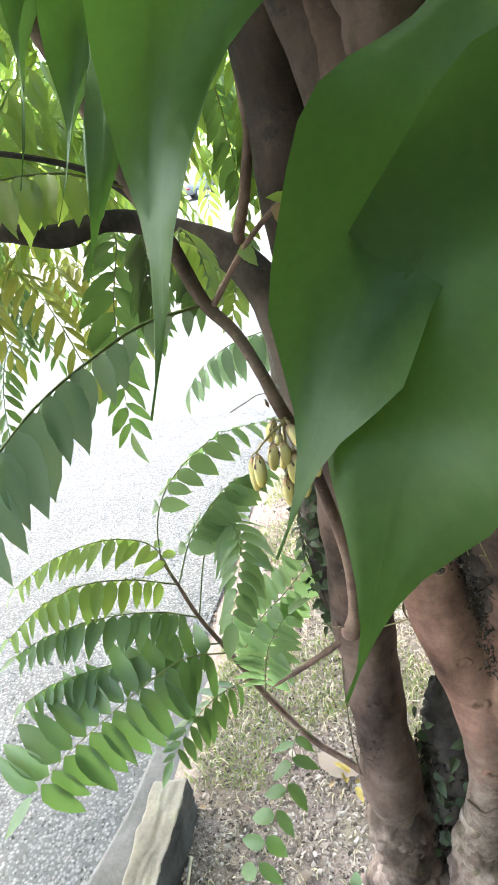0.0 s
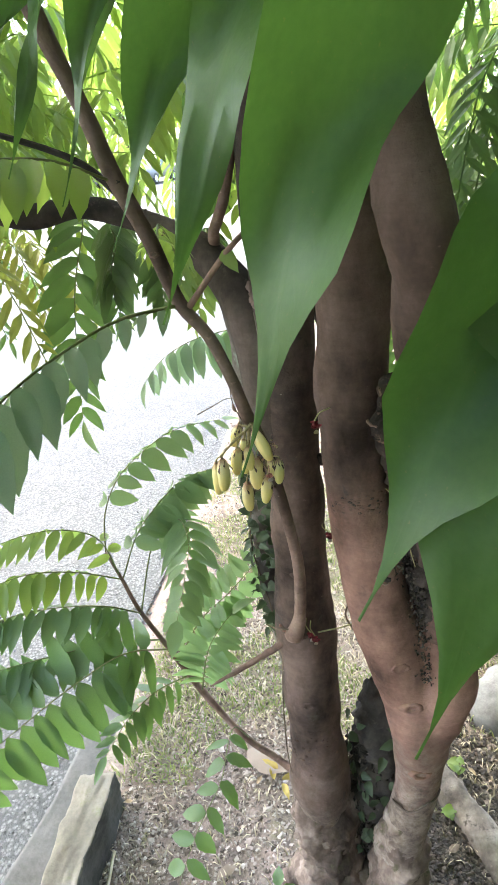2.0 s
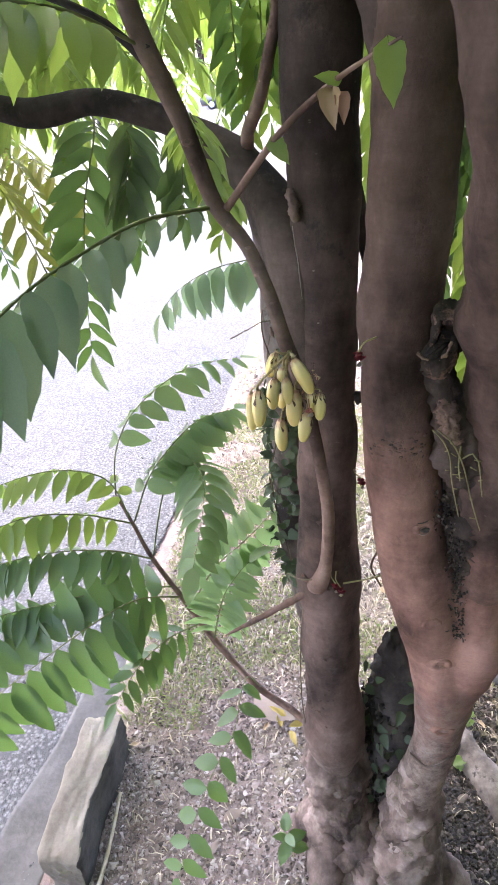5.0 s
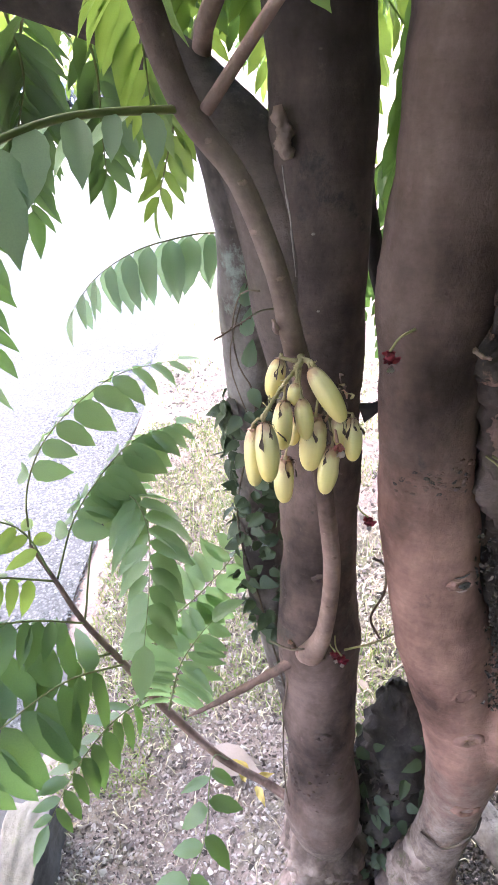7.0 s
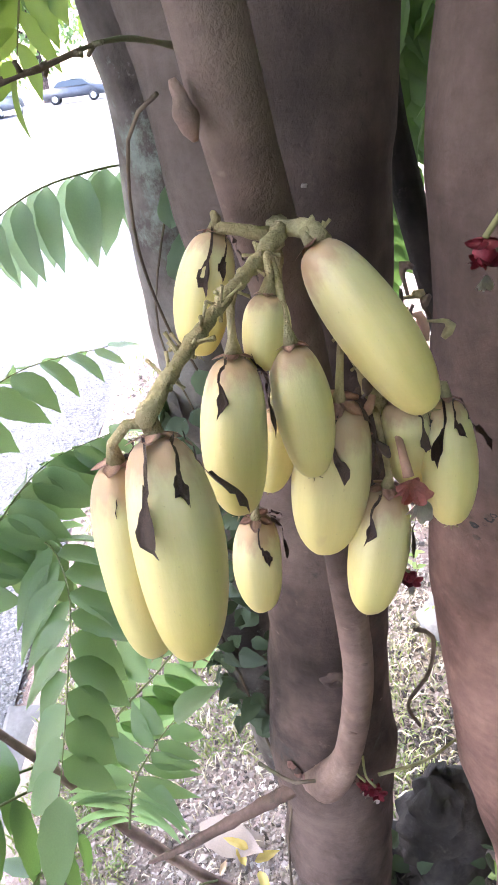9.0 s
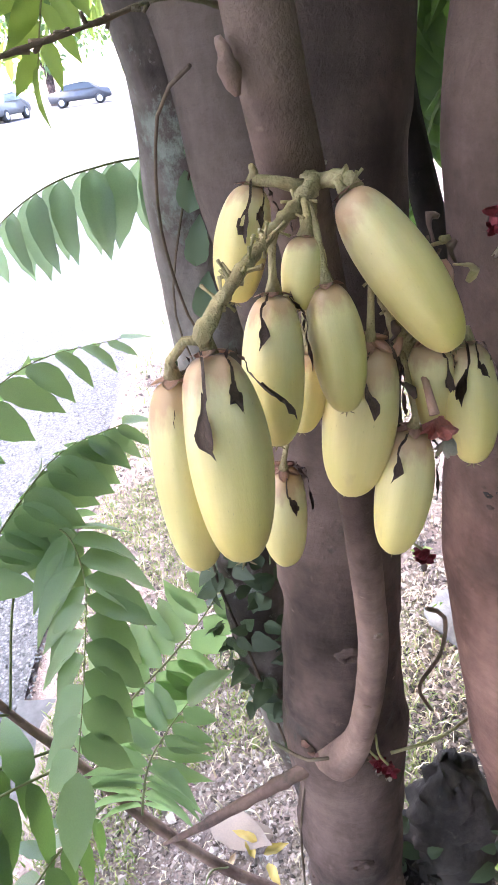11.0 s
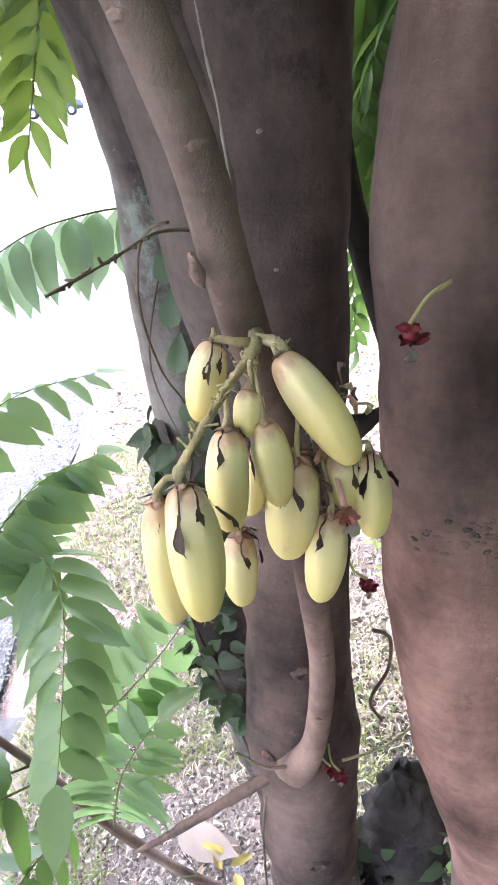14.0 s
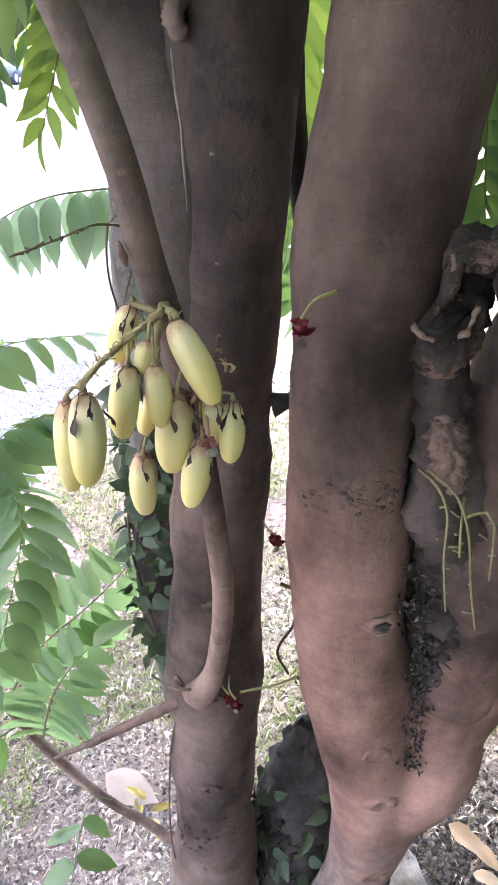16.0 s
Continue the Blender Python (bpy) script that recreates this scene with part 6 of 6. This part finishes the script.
# crumbs of dark humus, bark and small leaves caught between the trunks
def humus():
    rng = random.Random(31)
    h = Heap()
    for _ in range(1500):
        a, u = rng.uniform(-1.7, 1.7), rng.random()
        r = 0.075 - 0.03 * u + rng.uniform(-0.01, 0.012)
        c = Vector((0.15 + r * math.sin(a) * 1.1, 1.12 - r * math.cos(a) - 0.03 * (1 - u), 0.02 + 0.56 * u))
        s = rng.uniform(0.003, 0.011)
        m = Matrix.Translation(c) @ Euler([rng.uniform(0, 6.28) for _ in range(3)]).to_matrix().to_4x4()
        h.add([tuple(m @ Vector(p)) for p in ((-s, -s * 0.4, 0), (s, -s * 0.3, 0), (s * 0.7, s * 0.5, 0), (-s * 0.8, s * 0.4, 0), (0, 0, s * 0.35))], [(0, 1, 4), (1, 2, 4), (2, 3, 4), (3, 0, 4)])
    cleft = [Vector(p) for p in ((0.196, 0.95, 1.23), (0.205, 0.95, 1.175), (0.222, 0.95, 1.12), (0.23, 0.955, 1.06), (0.236, 0.95, 1.0), (0.238, 0.943, 0.94))]
    for _ in range(420):
        f = rng.random() * 4.999
        k = int(f)
        c = cleft[k].lerp(cleft[k + 1], f - k) + Vector((rng.gauss(0, 0.008), rng.gauss(0, 0.003), rng.gauss(0, 0.006)))
        s = rng.uniform(0.001, 0.004)
        m = Matrix.Translation(c) @ Euler([rng.uniform(0, 6.28) for _ in range(3)]).to_matrix().to_4x4()
        h.add([tuple(m @ Vector(p)) for p in ((-s, -s * 0.6, 0), (s, -s * 0.5, 0), (s * 0.7, s * 0.6, 0), (-s * 0.8, s * 0.7, 0), (0, 0, s * 0.7))], [(0, 1, 4), (1, 2, 4), (2, 3, 4), (3, 0, 4)])
    for _ in range(9000):
        # leaf mould on the soil beside the reddish trunk
        x, y = 0.26 + abs(rng.gauss(0, 0.28)), rng.gauss(1.15, 0.3)
        s = rng.uniform(0.002, 0.009)
        m = Matrix.Translation((x, y, ground_z(x, y) + 0.006 + s * 0.3)) @ Euler((rng.uniform(-0.5, 0.5), rng.uniform(-0.5, 0.5), rng.uniform(0, 6.28))).to_matrix().to_4x4()
        h.add([tuple(m @ Vector(p)) for p in ((-s, -s * 0.7, 0), (s, -s * 0.6, 0), (s * 0.8, s * 0.7, 0), (-s * 0.8, s * 0.8, 0), (0, 0, s * 0.5))], [(0, 1, 4), (1, 2, 4), (2, 3, 4), (3, 0, 4)])
    ob = new("humus", h.mesh("humus", HUMUS))
    place(ob)
    tagged(ob, "dark crumbs of humus and leaf bits between the trunks", "litter", kind="stuff")


HUMUS, _nt, _p = mat("humus_crumbs")
_g = _nt.nodes.new("ShaderNodeNewGeometry")
_nt.links.new(ramp(_nt, _g.outputs["Random Per Island"], [(0.0, (0.015, 0.011, 0.009)), (0.6, (0.045, 0.034, 0.028)), (0.9, (0.085, 0.065, 0.053)), (1.0, (0.2, 0.155, 0.13))]), _p.inputs["Base Color"])
_p.inputs["Roughness"].default_value = 0.9
humus()

# ---- seedlings and weeds ----
def seedling(at, height, n, size, seed, leaves, label):
    rng = random.Random(seed)
    z = ground_z(at[0], at[1])
    p = thing("seedling", (at[0], at[1], z), label, "weed", "seedlings on the verge")
    lean = Vector((rng.uniform(-0.15, 0.15), rng.uniform(-0.15, 0.1), 1)) * height
    b = Vector((at[0], at[1], z - 0.01))
    rod("stem", [(*b, 0.0022), (*(b + lean * 0.5 + Vector((0.01, 0, 0))), 0.0018), (*(b + lean), 0.001)], GREENSTEM, p, 0.02, 6)
    for k in range(n):
        f = 0.45 + 0.55 * k / max(1, n - 1)
        a = k * 2.4 + rng.uniform(-0.4, 0.4)
        place(new("leaf", rng.choice(leaves)), p, leaf_pose(b + lean * f, (math.cos(a), math.sin(a), rng.uniform(-0.1, 0.45)), (0, -0.3, 1), size * rng.uniform(0.75, 1.15), 1.1))
    return p


seedling((-0.087, 1.0), 0.12, 7, 0.05, 1, SET_WIDE["leaf"], "small leafy seedling at the trunk foot")
seedling((0.4, 1.42), 0.1, 6, 0.03, 5, HEART, "tiny bright green seedling by the log")
seedling((0.36, 1.28), 0.06, 5, 0.03, 6, HEART, "tiny bright green seedling by the log")
for _k in range(16):
    _r = random.Random(60 + _k)
    seedling((_r.uniform(0.4, 1.3), _r.uniform(1.5, 2.6)), _r.uniform(0.05, 0.14), 6, _r.uniform(0.03, 0.06), 70 + _k, SET["fresh_leaf"], "low green weed behind the tree")

# ---- litter, gravel and grass ----
def litter_mat():
    m, nt, p = mat("leaf_litter")
    g = nt.nodes.new("ShaderNodeNewGeometry")
    col = ramp(nt, g.outputs["Random Per Island"], [(0.0, (0.05, 0.038, 0.032)), (0.25, (0.14, 0.108, 0.093)), (0.55, (0.25, 0.2, 0.175)), (0.8, (0.32, 0.265, 0.232)), (0.94, (0.36, 0.31, 0.278)), (1.0, (0.44, 0.39, 0.355))])
    n = tex(nt, 80, 4)
    nt.links.new(mix(nt, 0.5, col, ramp(nt, n.outputs[0], [(0.3, (0.7, 0.7, 0.7)), (0.7, (1.2, 1.2, 1.2))]), "MULTIPLY"), p.inputs["Base Color"])
    p.inputs["Roughness"].default_value = 0.9
    return m


def stuff(name, heap, material, label, category):
    ob = new(name, heap.mesh(name, material))
    place(ob)
    tagged(ob, label, category, kind="stuff")


def scatter_chips(n, region, seed, lo, hi):
    rng = random.Random(seed)
    h = Heap()
    for _ in range(n):
        x, y = rng.uniform(*region[0]), rng.uniform(*region[1])
        s = lo + (hi - lo) * rng.random() ** 3
        z = ground_z(x, y) + s * 0.2
        m = Matrix.Translation((x, y, z)) @ Euler((rng.uniform(-0.6, 0.6), rng.uniform(-0.6, 0.6), rng.uniform(0, 6.28))).to_matrix().to_4x4()
        w, t = s * rng.uniform(0.25, 0.9), s * rng.uniform(0.1, 0.6)
        pts = [(-s, -w, 0), (s, -w * 0.7, 0), (s * 0.8, w, 0), (-s * 0.7, w * 0.9, 0), (0.1 * s, 0, t)]
        h.add([tuple(m @ Vector(p)) for p in pts], [(0, 1, 4), (1, 2, 4), (2, 3, 4), (3, 0, 4)])
    return h


LITTER = litter_mat()
stuff("leaf_litter", scatter_chips(70000, ((-0.66, 0.95), (0.75, 2.2)), 1, 0.0016, 0.0085), LITTER, "brown and grey litter of chips and leaf scraps", "litter")
stuff("leaf_litter", scatter_chips(2600, ((-0.62, 0.95), (0.75, 2.6)), 3, 0.005, 0.016), LITTER, "larger clods, bark flakes and curled leaf pieces", "litter")
stuff("leaf_litter", scatter_chips(20000, ((-0.75, 1.6), (2.0, 4.2)), 2, 0.004, 0.016), LITTER, "brown and grey litter of chips and leaf scraps", "litter")


def gravel():
    rng = random.Random(4)
    h = Heap()
    for k in range(9000):
        y = rng.uniform(0.8, 4.6)
        x = -0.8 - 2.4 * rng.random() ** 1.6
        s = rng.uniform(0.003, 0.008)
        c = Vector((x, y, -0.04))
        a = rng.uniform(0, 6.28)
        ring = [c + Vector((math.cos(a + t) * s * rng.uniform(0.7, 1.2), math.sin(a + t) * s * rng.uniform(0.6, 1.1), 0)) for t in (0, 1.6, 3.1, 4.7)]
        h.add([tuple(v) for v in ring] + [tuple(c + Vector((0, 0, s * rng.uniform(0.4, 0.9))))], [(0, 1, 4), (1, 2, 4), (2, 3, 4), (3, 0, 4)])
    return h


def gravel_mat():
    m, nt, p = mat("gravel_stone")
    g = nt.nodes.new("ShaderNodeNewGeometry")
    col = ramp(nt, g.outputs["Random Per Island"], [(0.0, (0.05, 0.049, 0.05)), (0.5, (0.11, 0.109, 0.112)), (0.85, (0.17, 0.17, 0.174)), (1.0, (0.24, 0.24, 0.245))])
    nt.links.new(col, p.inputs["Base Color"])
    p.inputs["Roughness"].default_value = 0.85
    return m


stuff("gravel", gravel(), gravel_mat(), "loose pale grey stones on the road", "gravel")


def grass(n, seed, region, hi, patchy=0.0):
    rng = random.Random(seed)
    h = Heap()
    k = 0
    while k < n:
        x, y = rng.uniform(*region[0]), rng.uniform(*region[1])
        if noise.noise(Vector((x * 2.6, y * 2.6, 7 + seed))) < patchy:
            k += 0.2
            continue
        k += 1
        z = ground_z(x, y) - 0.003
        ln = hi * rng.uniform(0.35, 1.0)
        a = rng.uniform(0, 6.28)
        d = Vector((math.cos(a), math.sin(a), 0)) * ln * rng.uniform(0.2, 1.0)
        s = Vector((-math.sin(a), math.cos(a), 0)) * rng.uniform(0.0012, 0.0028)
        b = Vector((x, y, z))
        m1, tip = b + d * 0.4 + Vector((0, 0, ln * 0.5)), b + d + Vector((0, 0, ln * rng.uniform(0.3, 0.75)))
        h.add([tuple(b - s), tuple(b + s), tuple(m1 + s * 0.8), tuple(m1 - s * 0.8), tuple(tip)], [(0, 1, 2, 3), (3, 2, 4)])
    return h


stuff("grass", grass(15000, 1, ((-0.72, 0.3), (1.35, 3.4)), 0.045, -0.15), GRASS, "thin patchy grass with dry blades on the verge", "grass")
stuff("grass", grass(6000, 2, ((0.2, 1.6), (1.5, 3.6)), 0.06, 0.0), GRASS, "thin patchy grass with dry blades behind the tree", "grass")
stuff("grass", grass(5000, 3, ((-0.7, 2.0), (3.0, 7.0)), 0.08, -0.1), GRASS, "sparse grass farther off", "grass")
stuff("straw", grass(3600, 5, ((-0.7, 0.7), (1.3, 4.0)), 0.075, -0.25), STRAW, "pale dead grass blades on the verge", "straw")
stuff("straw", grass(2600, 4, ((-0.65, 0.9), (0.9, 2.6)), 0.05, -0.3), STRAW, "dry straw blades lying in the litter", "straw")

# ---- far side: parked cars and trees ----
PAINT = [plain("car_paint_grey", (0.12, 0.125, 0.13), (0.15, 0.155, 0.16), 3, 0.3, 0.02), plain("car_paint_dark", (0.06, 0.065, 0.075), (0.085, 0.09, 0.1), 3, 0.3, 0.02)]
RUBBER = plain("tyre_rubber", (0.02, 0.02, 0.02), (0.04, 0.04, 0.04), 20, 0.8)
GLASSM, _nt, _p = mat("car_glass")
_p.inputs["Base Color"].default_value = (0.03, 0.04, 0.045, 1)
_p.inputs["Roughness"].default_value = 0.08
CHROME = plain("rim_metal", (0.5, 0.5, 0.52), (0.6, 0.6, 0.62), 10, 0.3)
LAMP = plain("lamp_lens", (0.6, 0.6, 0.58), (0.7, 0.7, 0.7), 10, 0.2)


def car(at, yaw, paint, label):
    base = Matrix.Translation(at) @ pose(0, 0, 0, 0, 0, yaw)
    c = thing("car", at, label, "car", "parked cars")
    profile = [(-2.1, 0.35), (-2.15, 0.75), (-2.0, 0.95), (-1.5, 1.0), (-0.95, 1.4), (0.3, 1.46), (0.85, 1.38), (1.35, 1.0), (2.0, 0.88), (2.15, 0.6), (2.1, 0.33)]
    bm = bmesh.new()
    sides = []
    for y in (-0.85, 0.85):
        sides.append([bm.verts.new((x, y * (0.82 if z > 1.1 else 1), z)) for x, z in profile])
    bm.faces.new(sides[0])
    bm.faces.new(sides[1][::-1])
    n = len(profile)
    for k in range(n):
        bm.faces.new((sides[0][k], sides[1][k], sides[1][(k + 1) % n], sides[0][(k + 1) % n]))
    bmesh.ops.recalc_face_normals(bm, faces=bm.faces)
    bmesh.ops.bevel(bm, geom=bm.edges[:], offset=0.05, segments=2, affect="EDGES")
    part("body", bm, paint, c, m=base)
    for y in (-1, 1):
        bm = bmesh.new()
        q = [(-1.3, 0.865, 1.0), (-0.85, 0.72, 1.34), (0.3, 0.72, 1.39), (0.75, 0.725, 1.33), (1.15, 0.865, 1.0)]
        vs = [bm.verts.new((x, y * (v + 0.012), z)) for x, v, z in q]
        ws = [bm.verts.new((x, y * (v - 0.01), z)) for x, v, z in q]
        bm.faces.new(vs if y < 0 else vs[::-1])
        for k in range(5):
            bm.faces.new((vs[k], ws[k], ws[(k + 1) % 5], vs[(k + 1) % 5]))
        part("window", bm, GLASSM, c, smooth=False, m=base)
        for x in (-1.3, 1.3):
            bm = bmesh.new()
            tube(bm, [(x, y * 0.66, 0.32, 0.32), (x, y * 0.88, 0.32, 0.32)], 0.1, 20)
            wheel = part("wheel", bm, RUBBER, c, m=base)
            bm = bmesh.new()
            tube(bm, [(x, y * 0.86, 0.32, 0.2), (x, y * 0.9, 0.32, 0.18)], 0.1, 16)
            part("rim", bm, CHROME, wheel, m=base)
        for x in (-2.13, 2.1):
            bm = bmesh.new()
            bmesh.ops.create_cube(bm, size=1, matrix=Matrix.Translation((x, y * 0.62, 0.72)) @ Matrix.Diagonal((0.12, 0.32, 0.14, 1)))
            bmesh.ops.bevel(bm, geom=bm.edges[:], offset=0.03, segments=2, affect="EDGES")
            part("headlight" if x > 0 else "tail_light", bm, LAMP if x > 0 else RED, c, m=base)
    for x0, z0, x1, z1 in ((-1.5, 1.02, -0.98, 1.37), (1.32, 1.02, 0.87, 1.36)):
        bm = bmesh.new()
        off = Vector(((-0.02 if x0 < 0 else 0.02), 0, 0.02))
        vs = [bm.verts.new(Vector(p) + off) for p in ((x0, -0.72, z0), (x0, 0.72, z0), (x1, 0.6, z1), (x1, -0.6, z1))]
        bm.faces.new(vs)
        bmesh.ops.solidify(bm, geom=bm.faces[:], thickness=0.02)
        part("windscreen", bm, GLASSM, c, smooth=False, m=base)


car((-11.6, 41, -0.05), 80, PAINT[0], "grey car parked across the road")
car((-14.2, 42, -0.05), 82, PAINT[1], "dark grey car parked across the road")
car((-8.6, 50, -0.05), 5, PAINT[1], "dark grey car parked under far trees")


def far_tree(at, h, seed):
    rng = random.Random(seed)
    t = thing("tree", at, "distant leafy green tree", "tree", "far trees")
    b = Vector(at)
    bm = bmesh.new()
    tube(bm, [(*b, h * 0.035), (*(b + Vector((0.1, 0, h * 0.25))), h * 0.028), (*(b + Vector((-0.1, 0.1, h * 0.6))), h * 0.014)], 0.4, 10, 0.2)
    for k in range(6):
        a = k * 1.05 + rng.uniform(-0.3, 0.3)
        s = b + Vector((0, 0, h * rng.uniform(0.22, 0.45)))
        d = Vector((math.cos(a), math.sin(a), 0.7)) * h * 0.28
        tube(bm, [(*s, h * 0.014), (*(s + d * 0.5), h * 0.01), (*(s + d), h * 0.005)], 0.4, 6)
    part("trunk", bm, BARK, t)
    heap = Heap()
    clumps = [(b + Vector((rng.gauss(0, 0.17) * h, rng.gauss(0, 0.17) * h, h * rng.uniform(0.22, 0.95))), h * rng.uniform(0.08, 0.16)) for _ in range(26)]
    for c, r in clumps:
        for _ in range(70):
            d = Vector((rng.gauss(0, 1), rng.gauss(0, 1), rng.gauss(0, 0.8))).normalized() * r * rng.uniform(0.5, 1.1)
            heap.leaf(leaf_pose(c + d, d + Vector((0, 0, -0.3)), (rng.uniform(-1, 1), rng.uniform(-1, 1), 1), rng.uniform(0.3, 0.6)), 0.6)
    ob = new("crown", heap.mesh("crown", LEAF))
    place(ob, t)


for _k, (_x, _y, _h) in enumerate(((-34, 58, 10), (-26, 55, 9), (-19, 60, 11), (-12, 57, 10), (-5, 62, 11), (2, 58, 9), (10, 60, 11), (18, 55, 10), (28, 60, 11), (14, 30, 7), (8, 24, 6))):
    far_tree((_x, _y, -0.05), _h, _k)
